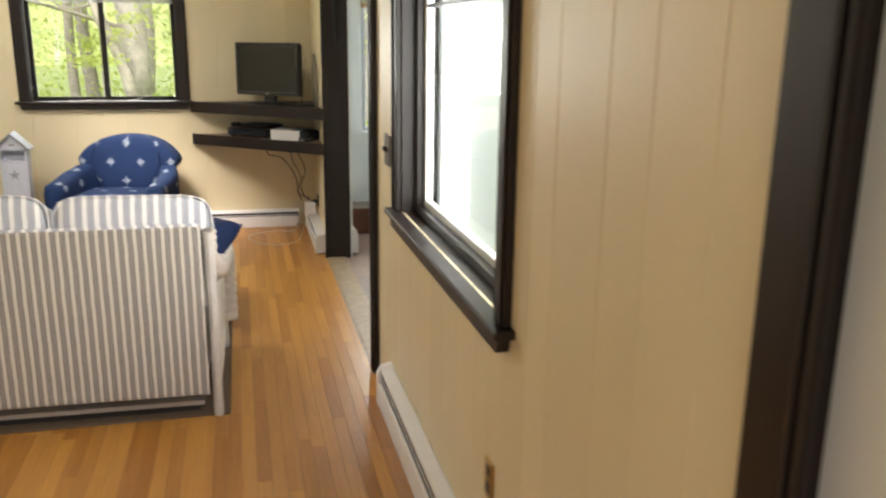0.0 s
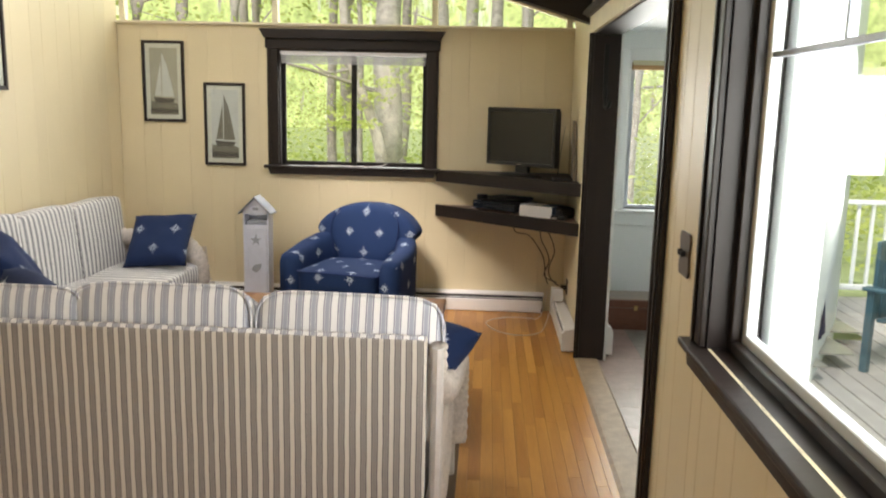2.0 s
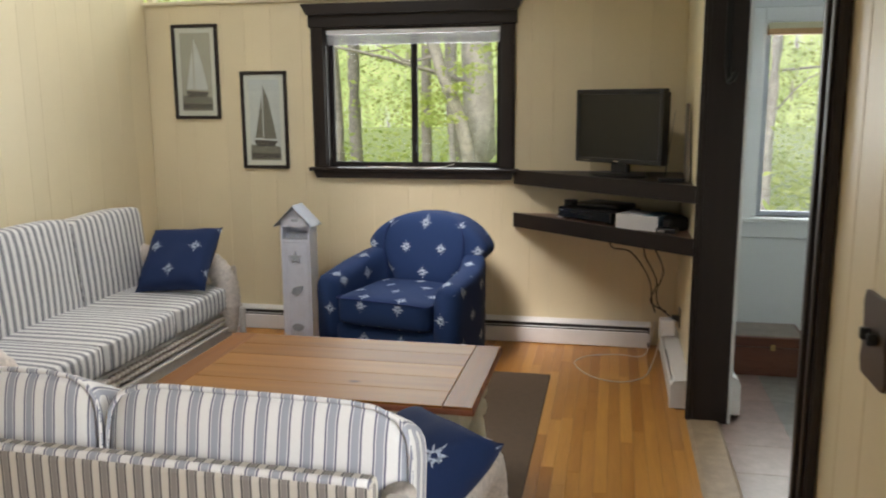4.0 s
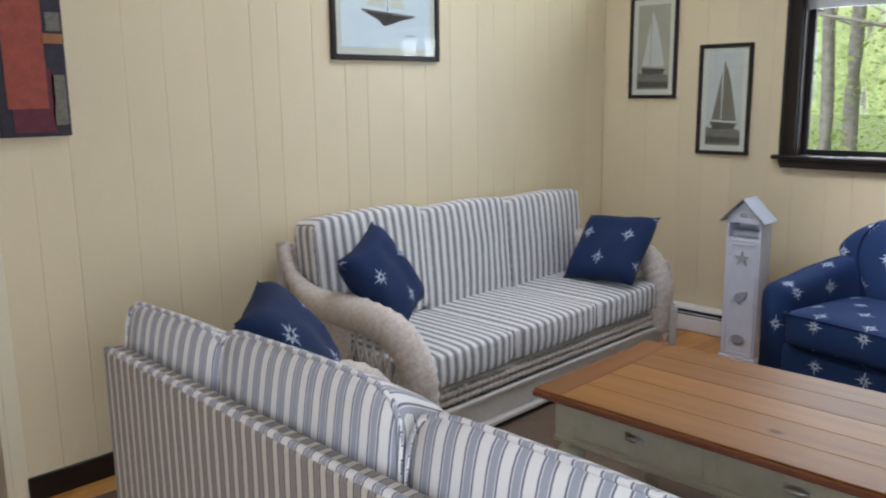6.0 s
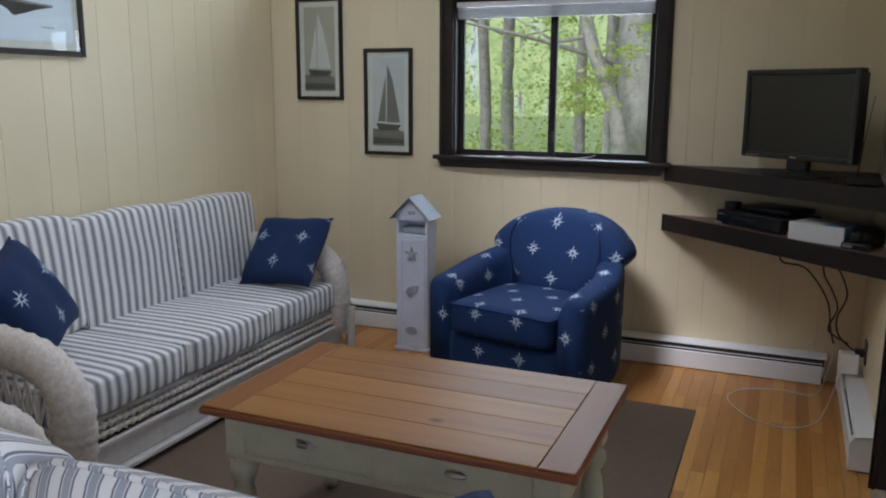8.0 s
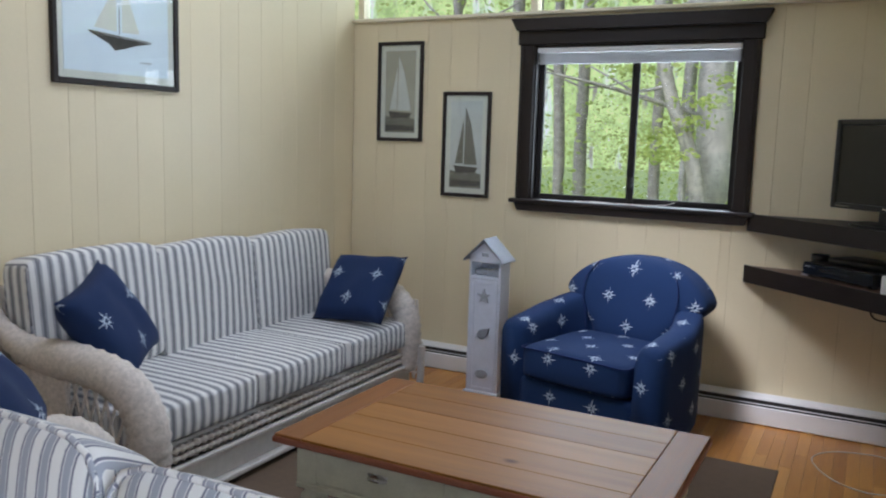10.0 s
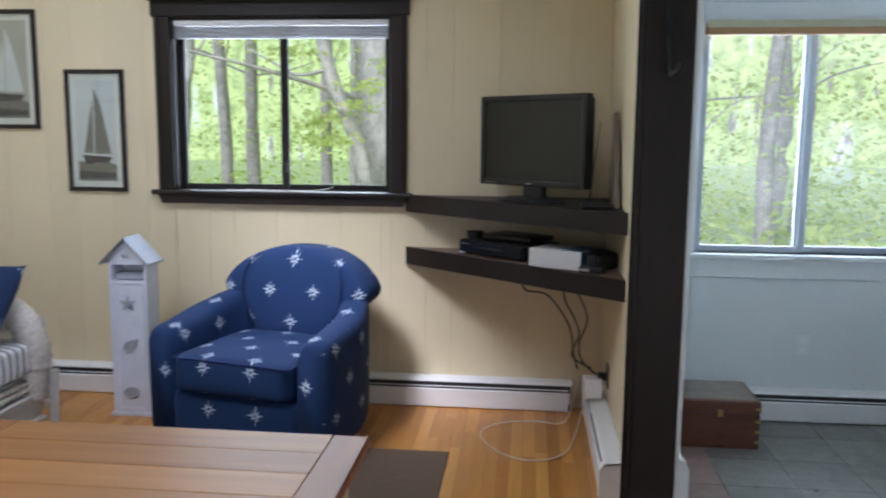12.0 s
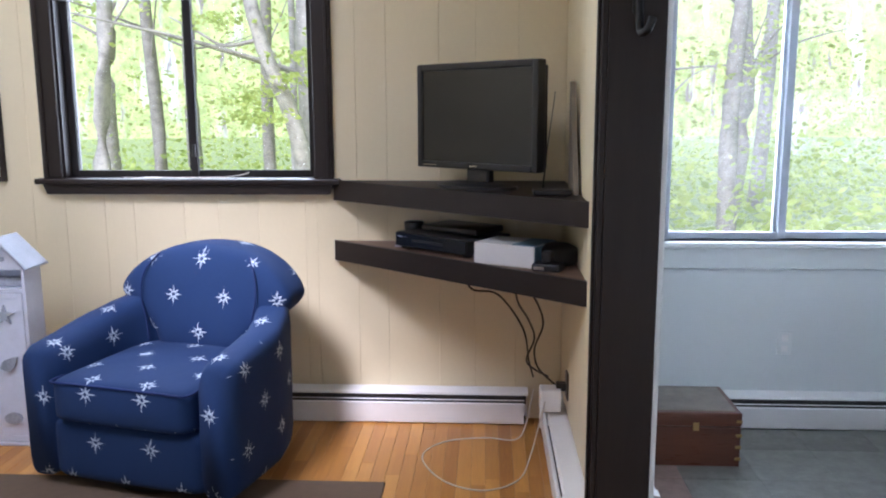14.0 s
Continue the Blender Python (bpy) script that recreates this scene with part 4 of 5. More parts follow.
def wicker_sofa(m, width, label, back_cloth=True, seat_h=0.43, top=0.95, seed=1):
    """Local x along the width from 0, y from the back (0) to the front (0.86)."""
    cloth = STRIPE if back_cloth else STRIPE_WALL
    s = thing("sofa", label, "sofa", m, "wicker sofas")
    if back_cloth:
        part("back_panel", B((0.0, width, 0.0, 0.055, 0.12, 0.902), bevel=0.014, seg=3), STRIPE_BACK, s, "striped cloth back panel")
        part("top_piping", tube(bmesh.new(), [Vector((0.005 + (width - 0.01) * k / 30, 0.012, 0.898)) for k in range(31)], 0.010, 8), STRIPE, s, smooth=True)
        part("side_piping", tube(bmesh.new(), [Vector((width - 0.004, 0.01, 0.12)), Vector((width - 0.004, 0.01, 0.895))], 0.006, 6), STRIPE_BACK, s)
    else:
        part("back_frame", B((0.02, width - 0.02, 0.0, 0.06, 0.1, 0.84), bevel=0.015), WICKER, s)
    part("seat_frame", B((0.02, width - 0.02, 0.06, 0.80, 0.19, 0.27), bevel=0.01), WHITEWASH, s)
    bm = bmesh.new()
    for z in (0.245, 0.21):
        tube(bm, [Vector((0.05 + (width - 0.1) * k / 200, 0.815, z)) for k in range(201)], 0.011, 6, 0.011, 4)
    part("braided_rail", bm, WICKER, s, "braided wicker front rail", True)
    part("front_board", B((0.03, width - 0.03, 0.785, 0.83, 0.06, 0.185), bevel=0.006), WHITEWASH, s)
    part("front_board", B((0.03, width - 0.03, 0.80, 0.845, 0.165, 0.185), bevel=0.004), WHITEWASH, s)
    part("base", B((0.03, width - 0.03, 0.09 if back_cloth else 0.02, 0.86, 0.035, 0.058), bevel=0.004), WHITEWASH, s)
    # thin black sheet painted as the shade beneath the sofa base
    part("toe_shadow", B((0.05, width - 0.05, 0.10, 0.80, 0.008, 0.035)), GAP_SHADOW, s)
    n, w = 3, (width - 0.04) / 3
    for i in range(n):
        x = 0.02 + w * (i + 0.5)
        part("seat_cushion", puffed(w + 0.002, 0.68, 0.15, 0.012, 0.006, power=14, seed=seed + i), cloth, s, "blue-grey striped seat cushion", True, pose(x, 0.50, seat_h - 0.075))
        part("piping", welt(w - 0.006, 0.672, 14), cloth, s, "", True, pose(x, 0.50, seat_h - 0.012))
        if back_cloth:
            cw, cd, ch, pw, pf = (0.50, 0.66, 0.655)[i], 0.17, 0.52, 7.0, 0.014
            lie = pose((0.185, 0.715, 1.372)[i], 0.152 + 0.004 * (i % 2), (1.002, 1.025, 1.016)[i] - 0.26, -6, (0.5, -1.2, 0.8)[i], (1.5, -1.2, 0.6)[i])
        else:
            cw, cd, ch, pw, pf = w + 0.002, 0.165, 0.53, 14.0, 0.018
            lie = pose(x, 0.170 - 0.010 * (i % 2), (0.925, 0.94, 0.968)[i] - 0.265, 5, (0.4, 0.3, 0.6)[i], (-0.6, 0.8, 0)[i])
        bm = puffed(cw, cd, ch, pf, 0.0, power=pw, seed=seed + 7 + i)
        if back_cloth:
            # the tops have slumped towards the seat
            for v in bm.verts:
                v.co.z -= 0.42 * (v.co.y + cd / 2) * max(0.0, v.co.z / (ch / 2)) ** 2
        part("back_cushion", bm, cloth, s, "plump blue-grey striped back cushion", True, lie)
        for yy in (-0.42 * cd,) if back_cloth else (0.42 * cd, -0.42 * cd):
            part("piping", welt(cw - 0.008, ch - 0.012, pw), cloth, s, "", True, lie @ pose(0, yy, 0, 90))
    for x, side, reach in ((-0.035 if back_cloth else 0.055, -1, 1.0 if back_cloth else 0.87), (width + 0.035, 1, 1.0)):
        wicker_arm(s, x, side, reach)
    return s


sofa_a = wicker_sofa(pose(-1.742, 3.015, 0, 0, 0, -1.2), 1.65, "whitewashed wicker sofa with striped ticking cushions, its back to the room")
sofa_b = wicker_sofa(Matrix.Translation((-2.88, 6.40, 0)) @ pose(0, 0, 0, 0, 0, -90), 2.06, "whitewashed wicker sofa with striped cushions against the cream wall", False, 0.44, 0.95, 4)


def throw_pillow(m, label, w=0.44, h=0.44, seed=0):
    return tagged(link_at("throw_pillow", pillow_mesh(w, h, 0.17, seed), NAVY_P, m), label, "pillow", "navy throw pillows")


def link_at(name, bm, mat, m):
    ob = link(name, bm, mat, smooth=True)
    ob.matrix_world = m
    return ob


def tipped(x, y, z, turn, tilt, spin):
    return pose(x, y, z, 0, 0, turn) @ pose(0, 0, 0, tilt) @ pose(0, 0, 0, 0, spin)


throw_pillow(tipped(-2.386, 4.527, 0.714, 111, -28, -16), "navy throw pillow with pale stars tipped on its corner", 0.43, 0.44, 1)
throw_pillow(tipped(-2.265, 6.149, 0.638, -4, -42, -5), "navy throw pillow with pale stars leaning on the sofa arm", 0.47, 0.455, 2)
throw_pillow(tipped(-1.655, 3.52, 0.805, 135, -38, -5), "navy throw pillow with pale stars tipped against the wicker arm", 0.40, 0.37, seed=3)
throw_pillow(pose(-0.155, 3.45, 0.695, 0, -24, 0) @ tipped(0, 0, 0, -4, -74, 45), "navy throw pillow with pale stars leaning in the sofa corner", 0.38, 0.38, 4)


def coffee_table(x0, x1, y0, y1, top):
    t = thing("coffee_table", "honey pine coffee table with a worn cream-sage two-drawer base", "table", pose(0, 0, 0.008))
    z = top - 0.008
    n = 5
    e = 0.105
    w = (y1 - y0) / n
    for i in range(n):
        part("plank", B((x0 + e + 0.001, x1 - e - 0.001, y0 + w * i + 0.0008, y0 + w * (i + 1) - 0.0008, z - 0.026, z), bevel=0.0016), PINE, t)
    for a, c in ((x0, x0 + e), (x1 - e, x1)):
        part("breadboard_end", B((a, c, y0, y1, z - 0.026, z), bevel=0.003), PINE_END, t)
    part("top_edge", B((x0 - 0.006, x1 + 0.006, y0 - 0.006, y1 + 0.006, z - 0.03, z - 0.008), bevel=0.007, seg=3), RED_EDGE, t, "reddish moulded table edge")
    i = 0.055
    part("apron", B((x0 + i, x1 - i, y0 + i, y0 + i + 0.02, z - 0.165, z - 0.03), (x0 + i, x1 - i, y1 - i - 0.02, y1 - i, z - 0.165, z - 0.03),
                    (x0 + i, x0 + i + 0.02, y0 + i + 0.02, y1 - i - 0.02, z - 0.165, z - 0.03), (x1 - i - 0.02, x1 - i, y0 + i + 0.02, y1 - i - 0.02, z - 0.165, z - 0.03)), SAGE, t)
    part("lower_rail", B((x0 + i - 0.006, x1 - i + 0.006, y0 + i - 0.008, y0 + i + 0.012, z - 0.185, z - 0.165), bevel=0.004), SAGE, t)
    mx = (x0 + x1) / 2
    for a, c in ((x0 + i + 0.075, mx - 0.02), (mx + 0.02, x1 - i - 0.075)):
        d = part("drawer_front", B((a, c, y0 + i - 0.007, y0 + i - 0.0005, z - 0.155, z - 0.042), bevel=0.003), SAGE, t)
        cx, cz = (a + c) / 2, z - 0.095
        bm = bmesh.new()
        bmesh.ops.create_uvsphere(bm, u_segments=16, v_segments=8, radius=1, matrix=Matrix.Translation((cx, y0 + i - 0.006, cz)) @ Matrix.Diagonal((0.036, 0.022, 0.020, 1)))
        bmesh.ops.delete(bm, geom=[v for v in bm.verts if v.co.z < cz - 0.006 or v.co.y > y0 + i - 0.004], context="VERTS")
        bmesh.ops.solidify(bm, geom=bm.faces[:], thickness=0.002)
        part("cup_pull", bm, CHROME, d, "nickel cup pull", True)
        part("pull_plate", B((cx - 0.036, cx + 0.036, y0 + i - 0.0095, y0 + i - 0.0065, cz + 0.010, cz + 0.018), bevel=0.001), CHROME, d)
    for lx in (x0 + 0.09, x1 - 0.09):
        for ly in (y0 + 0.09, y1 - 0.09):
            prof = ((z - 0.18, 0.040), (z - 0.20, 0.028), (z - 0.215, 0.042), (z - 0.24, 0.046), (z - 0.265, 0.038), (z - 0.28, 0.026), (z - 0.31, 0.034), (z - 0.37, 0.041), (z - 0.42, 0.034), (z - 0.46, 0.022), (z - 0.48, 0.034), (z - 0.515, 0.036), (0.0, 0.020))
            leg = part("leg", B((lx - 0.04, lx + 0.04, ly - 0.04, ly + 0.04, z - 0.185, z - 0.031), bevel=0.004), SAGE, t)
            part("turned_foot", tube(bmesh.new(), [Vector((lx, ly, q)) for q, _ in prof], [r for _, r in prof], 16), SAGE, leg, smooth=True)
    return t


coffee_table(-1.33, -0.125, 4.255, 4.975, 0.56)


def armchair(m):
    """Barrel swivel chair, front towards -y: straight-fronted arms round a fan-shaped back."""
    c = thing("armchair", "navy blue upholstered swivel armchair patterned with pale stars", "armchair", m)
    # the shell runs along a U: up one arm, round the back, down the other
    R, FRONT = 0.385, -0.34
    line = [(-R - 0.012, FRONT + 0.34 * k / 8, k / 8 * 0.4) for k in range(9)]
    line += [(-R * math.cos(math.pi * k / 20), R * math.sin(math.pi * k / 20), 0.4 + 0.6 * math.sin(math.pi * k / 20)) for k in range(1, 20)]
    line += [(-x, y, f) for x, y, f in line[8::-1]]
    bm = bmesh.new()
    rings = []
    for i, (x, y, f) in enumerate(line):
        x0, y0, _ = line[max(i - 1, 0)]
        x1, y1, _ = line[min(i + 1, len(line) - 1)]
        l = math.hypot(x1 - x0, y1 - y0)
        nx, ny = -(y1 - y0) / l, (x1 - x0) / l
        high = 0.545 + 0.115 * min(1, f / 0.75) ** 1.1
        thick = 0.080 + 0.004 * math.sin(math.pi * min(1, f * 1.4))
        if i in (0, len(line) - 1):
            high, thick = high - 0.018, thick - 0.014
        ring = []
        for k in range(20):
            q = 2 * math.pi * k / 20
            u = math.copysign(abs(math.cos(q)) ** 0.5, math.cos(q))
            w = math.copysign(abs(math.sin(q)) ** 0.28, math.sin(q))
            roll = 0.012 * max(0, w) ** 4
            ring.append(bm.verts.new((x + nx * (u * thick + roll), y + ny * (u * thick + roll), (0.035 + high) / 2 + w * (high - 0.035) / 2)))
        rings.append(ring)
    for p, q in zip(rings, rings[1:]):
        for k in range(20):
            bm.faces.new((p[k], p[(k + 1) % 20], q[(k + 1) % 20], q[k]))
    bm.faces.new(rings[0])
    bm.faces.new(rings[-1][::-1])
    part("shell", bm, NAVY, c, "barrel-shaped navy shell with padded arms", True)

    # the back: narrow at the seat, fanning out over the arms under an arched top
    def fan(y_front, depth, swell, hide=0.0):
        bm = bmesh.new()
        bmesh.ops.create_cube(bm, size=2)
        bmesh.ops.subdivide_edges(bm, edges=bm.edges[:], cuts=17, use_grid_fill=True)
        for v in bm.verts:
            a, b, d = v.co
            r = (abs(a) ** 5 + abs(b) ** 5 + abs(d) ** 5) ** 0.2
            a, b, d = a / r, b / r, d / r
            f = (d + 1) / 2
            top = 0.880 - 0.150 * abs(a) ** 2.3
            z = 0.40 + (top - 0.40) * f
            g = min(1, max(0, (z - 0.47) / 0.22))
            wide = 0.245 + 0.193 * g * g * (3 - 2 * g)
            y = y_front + 0.07 * f + depth * (b + 1) / 2 - 0.055 * a * a * f - swell * (1 - a * a) * (1 - d * d) * (b < 0)
            v.co = (a * wide - hide * a, y, z)
        return bm

    part("back_cushion", fan(0.145, 0.225, 0.02), NAVY, c, "fan-shaped navy back with rolled wings", True)
    for sx in (-1, 1):
        seam = [(sx * 0.255, 0.150, 0.46), (sx * 0.262, 0.146, 0.56), (sx * 0.285, 0.150, 0.66), (sx * 0.275, 0.172, 0.76), (sx * 0.225, 0.215, 0.835)]
        part("back_seam", tube(bmesh.new(), smooth_path(seam, 6), 0.004, 6), NAVY_PLAIN, c, smooth=True)
    part("seat_cushion", puffed(0.625, 0.60, 0.165, 0.010, 0.012, power=11, seed=9), NAVY, c, "", True, pose(0, -0.085, 0.362))
    part("seat_welt", tube(bmesh.new(), smooth_path([(-0.308, -0.30, 0.436), (-0.300, -0.376, 0.436), (-0.2, -0.386, 0.440), (0, -0.389, 0.442), (0.2, -0.386, 0.440), (0.300, -0.376, 0.436), (0.308, -0.30, 0.436)], 6), 0.005, 6), NAVY_PLAIN, c, smooth=True)
    part("front_panel", puffed(0.70, 0.66, 0.245, 0.006, 0.0, power=12, seed=3), NAVY, c, "", True, pose(0, -0.025, 0.158))
    bm = tube(bmesh.new(), [Vector((0, 0, 0.0)), Vector((0, 0, 0.02)), Vector((0, 0, 0.045))], [0.30, 0.30, 0.28], 32)
    part("swivel_base", bm, BLACK, c)
    return c


armchair(pose(-0.880, 6.44, 0.008, 0, 0, -14) @ Matrix.Diagonal((0.98, 1.02, 1, 1)))


def birdhouse_tower(x0, y0, w, d, h):
    t = thing("birdhouse_cabinet", "tall narrow white wooden cabinet shaped like a birdhouse with beach ornaments", "cabinet", pose(x0, y0, 0))
    body = h - 0.10
    part("plinth", B((-0.012, w + 0.012, -0.012, d, 0, 0.018), bevel=0.003), LILAC, t)
    part("side", B((0, 0.014, 0, d, 0.018, body), bevel=0.002), LILAC, t)
    part("side", B((w - 0.014, w, 0, d, 0.018, body), bevel=0.002), LILAC, t)
    part("back", B((0.014, w - 0.014, d - 0.01, d, 0.018, body)), LILAC, t)
    part("shelf", B((0.014, w - 0.014, 0, d - 0.01, body - 0.135, body - 0.120)), LILAC, t)
    door = part("door", B((0.016, w - 0.016, 0.004, 0.018, 0.022, body - 0.138), bevel=0.002), LILAC, t)
    part("stile", B(*ring_boxes(0.016, w - 0.016, 0.022, body - 0.138, 0.022, -0.003, 0.0035), bevel=0.001), LILAC, door)
    part("gable", prism([(0, body - 0.035), (w, body - 0.035), (w, body), (w / 2, h - 0.012), (0, body)], 0.0, 0.014), LILAC, t)
    part("heart_ornament", B((w / 2 - 0.022, w / 2 + 0.022, -0.006, -0.0005, body + 0.0, body + 0.02), bevel=0.004), GREYORN, t)
    part("basket_wire", B((0.02, w - 0.02, 0.03, 0.10, body - 0.119, body - 0.08), bevel=0.01), GREYORN, t, "grey filling in the open niche")
    for sgn in (-1, 1):
        slope = math.atan2(0.10, w / 2)
        L = (w / 2 + 0.03) / math.cos(slope)
        bm = bmesh.new()
        n = 18
        grid = []
        for i in range(n + 1):
            zz = 0.004 * (1 if i % 2 else 0)
            yy = -0.03 + (d + 0.04) * i / n
            row = [bm.verts.new((w / 2 + sgn * s * math.cos(slope), yy, h + 0.004 - s * math.sin(slope) + zz)) for s in (0, L)]
            row2 = [bm.verts.new((w / 2 + sgn * s * math.cos(slope), yy, h - 0.004 - s * math.sin(slope) + zz)) for s in (0, L)]
            grid.append(row + row2)
        for p, q in zip(grid, grid[1:]):
            bm.faces.new((p[0], q[0], q[1], p[1]))
            bm.faces.new((p[2], p[3], q[3], q[2]))
            bm.faces.new((p[1], q[1], q[3], p[3]))
        part("roof_sheet", bm, GALV, t, "ribbed galvanised roof sheet")
    star = [(w / 2 + math.sin(k * math.pi / 5) * (0.045 if k % 2 == 0 else 0.016), body - 0.235 + math.cos(k * math.pi / 5) * (0.045 if k % 2 == 0 else 0.016)) for k in range(10)]
    part("starfish", prism(star, -0.010, 0.0035), GREYORN, t)
    shell = [(w / 2 - 0.038, body - 0.47), (w / 2 - 0.02, body - 0.435), (w / 2 + 0.012, body - 0.425), (w / 2 + 0.042, body - 0.42), (w / 2 + 0.03, body - 0.46), (w / 2 + 0.0, body - 0.49)]
    part("conch", prism(shell, -0.010, 0.0035), GREYORN, t)
    scal = [(w / 2 + 0.04 * math.cos(a), body - 0.70 + 0.026 * math.sin(a)) for a in [k * math.pi / 6 for k in range(12)]]
    part("scallop", prism(scal, -0.008, 0.0035), GREYORN, t)
    return t


birdhouse_tower(-1.78, 6.57, 0.20, 0.135, 0.925)


# ---- pictures ----
def picture(m, w, h, border, label, inner, mat_w=0.03, frame_mat=DARK):
    """A framed picture facing -y, its lower left back corner at the origin."""
    p = thing("framed_picture", label, "picture", m, "framed boat pictures")
    part("moulding", B(*ring_boxes(0, w, 0, h, border, -0.024, 0), bevel=0.003), frame_mat, p)
    part("mat_board", B((border, w - border, -0.008, -0.002, border, h - border)), PAPER, p)
    inner(p, border + mat_w, w - border - mat_w, border + mat_w, h - border - mat_w)
    g = part("glazing", B((border, w - border, -0.0165, -0.015, border, h - border)), GLASS, p)
    g.visible_shadow = False
    return p


def sloop(sky_mat, lean):
    def draw(p, x0, x1, z0, z1):
        w, h = x1 - x0, z1 - z0
        s = part("print", B((x0, x1, -0.010, -0.008, z0, z1)), sky_mat, p)

        def shape(pts, mat, d):
            part("printed_shape", prism([(x0 + u * w, z0 + v * h) for u, v in pts], -0.010 - d, -0.0101), mat, s)

        shape([(0, 0), (1, 0), (1, 0.16), (0.8, 0.19), (0.5, 0.17), (0, 0.2)], SEPIA_M, 0.0004)
        shape([(0.0, 0.02), (1, 0.03), (1, 0.08), (0, 0.1)], SEPIA_D, 0.0008)
        shape([(0.12, 0.26), (0.9, 0.24), (0.8, 0.18), (0.2, 0.17)], SEPIA_D, 0.0012)
        a = lean
        shape([(0.45 + a, 0.93), (0.43 + a, 0.27), (0.86 + a * 0.4, 0.27), (0.78 + a * 0.5, 0.45), (0.62 + a, 0.75)], SEPIA_M if lean else SEPIA_L, 0.0016)
        shape([(0.40 + a, 0.80), (0.16 + a * 0.3, 0.28), (0.40 + a, 0.28)], SEPIA_M if lean else SEPIA_L, 0.0016)
    return draw


picture(pose(-2.70, N, 1.47), 0.34, 0.64, 0.022, "sepia sailing boat print in a dark wooden frame", sloop(SEPIA, 0.0), 0.035)
picture(pose(-2.205, N, 1.13), 0.335, 0.66, 0.022, "sepia print of a dark-sailed boat in a dark wooden frame", sloop(SEPIA_L, 0.02), 0.035)


def hull(p, x0, x1, z0, z1):
    s = part("print", B((x0, x1, -0.010, -0.008, z0, z1)), PRINT_W, p)

    def shape(pts, mat, d):
        part("printed_shape", prism([(x0 + u * (x1 - x0), z0 + v * (z1 - z0)) for u, v in pts], -0.010 - d, -0.0101), mat, s)

    shape([(0.22, 0.37), (0.82, 0.33), (0.66, 0.29), (0.56, 0.25), (0.46, 0.22), (0.40, 0.28), (0.30, 0.33)], SEPIA_D, 0.0004)
    shape([(0.22, 0.385), (0.82, 0.345), (0.82, 0.335), (0.22, 0.37)], SEPIA_M, 0.0006)
    shape([(0.50, 0.38), (0.505, 0.97), (0.51, 0.97), (0.508, 0.38)], SEPIA_M, 0.0006)
    shape([(0.53, 0.40), (0.535, 0.92), (0.70, 0.41)], PAPER, 0.0005)
    shape([(0.48, 0.40), (0.48, 0.85), (0.27, 0.42)], PAPER, 0.0005)
    shape([(0.70, 0.13), (0.82, 0.13), (0.82, 0.137), (0.70, 0.137)], SEPIA_M, 0.0004)


SOUTHWALL = Matrix(((0, -1, 0, 0), (1, 0, 0, 0), (0, 0, 1, 0), (0, 0, 0, 1)))
picture(Matrix.Translation((W, 4.68, 1.685)) @ SOUTHWALL, 0.72, 0.60, 0.026, "yacht hull print on pale paper in a dark brown wooden frame", hull, 0.035, DARK)


def canvas():
    a = thing("wall_canvas", "tall red and dark abstract canvas panel", "picture", Matrix.Translation((W, 3.19, 1.385)) @ SOUTHWALL)
    w, h = 0.245, 0.80
    part("panel", B((0, w, -0.035, 0, 0, h), bevel=0.004), ART_DARK, a)
    for x0, x1, z0, z1, mt in ((0.03, 0.17, 0.10, 0.56, ART_RED), (0.045, 0.19, 0.015, 0.10, ART_WINE), (0.17, 0.195, 0.10, 0.24, ART_WINE), (0.185, 0.235, 0.04, 0.22, ART_GREY), (0.165, 0.24, 0.33, 0.365, ART_ORANGE),
                               (0.185, 0.235, 0.375, 0.44, ART_GREY), (0.03, 0.17, 0.565, 0.60, ART_ORANGE), (0.03, 0.2, 0.61, 0.78, ART_WINE)):
        part("colour_field", B((x0, x1, -0.0375, -0.0352, z0, z1)), mt, a)
    return a


canvas()

# ---- corner shelves and what stands on them ----
LX, RY = -0.315, 6.10


def corner_shelf(top, label, top_mat):
    s = thing("corner_shelf", label, "shelf", pose(0, 0, top), "corner shelves")
    part("board", prism([(LX + 0.03, N), (E, RY + 0.03), (E, N)], -0.03, 0.0, "z"), top_mat, s)
    dx, dy = E - LX, RY - N
    l = math.hypot(dx, dy)
    nx, ny = dy / l * 0.022, -dx / l * 0.022
    part("fascia", prism([(LX, N), (E, RY), (E, RY + ny * 1.3), (LX + nx * 0.2 - 0.0, N + ny * 1.2), (LX + nx, N + ny)][:4], -0.088, 0.004, "z"), DARKX, s, "dark stained fascia board")
    return s


corner_shelf(1.135, "dark triangular corner shelf holding the television", DARKX)
corner_shelf(0.855, "dark-edged triangular corner shelf with a worn brown top", SHELFTOP)

tv = thing("television", "flat black television on a low swivel stand", "television", pose(0.345, 6.66, 1.135, 0, 0, -40))
part("bezel", B(*ring_boxes(-0.325, 0.325, 0.075, 0.51, 0.028, -0.022, 0.03), bevel=0.006, seg=2), BLACK, tv)
part("screen", B((-0.298, 0.298, -0.014, 0.0, 0.102, 0.483)), SCREEN, tv)
part("back_shell", prism([(-0.30, 0.09), (0.30, 0.09), (0.30, 0.49), (-0.30, 0.49)], 0.03, 0.075), BLACK, tv)
part("label_mark", B((-0.29, -0.21, -0.0232, -0.0222, 0.086, 0.0885)), CHROME, tv)
part("label_mark", B((-0.02, 0.02, -0.0232, -0.0222, 0.086, 0.092)), CHROME, tv)
part("neck", B((-0.06, 0.06, 0.0, 0.045, 0.018, 0.10), bevel=0.008), BLACK, tv)
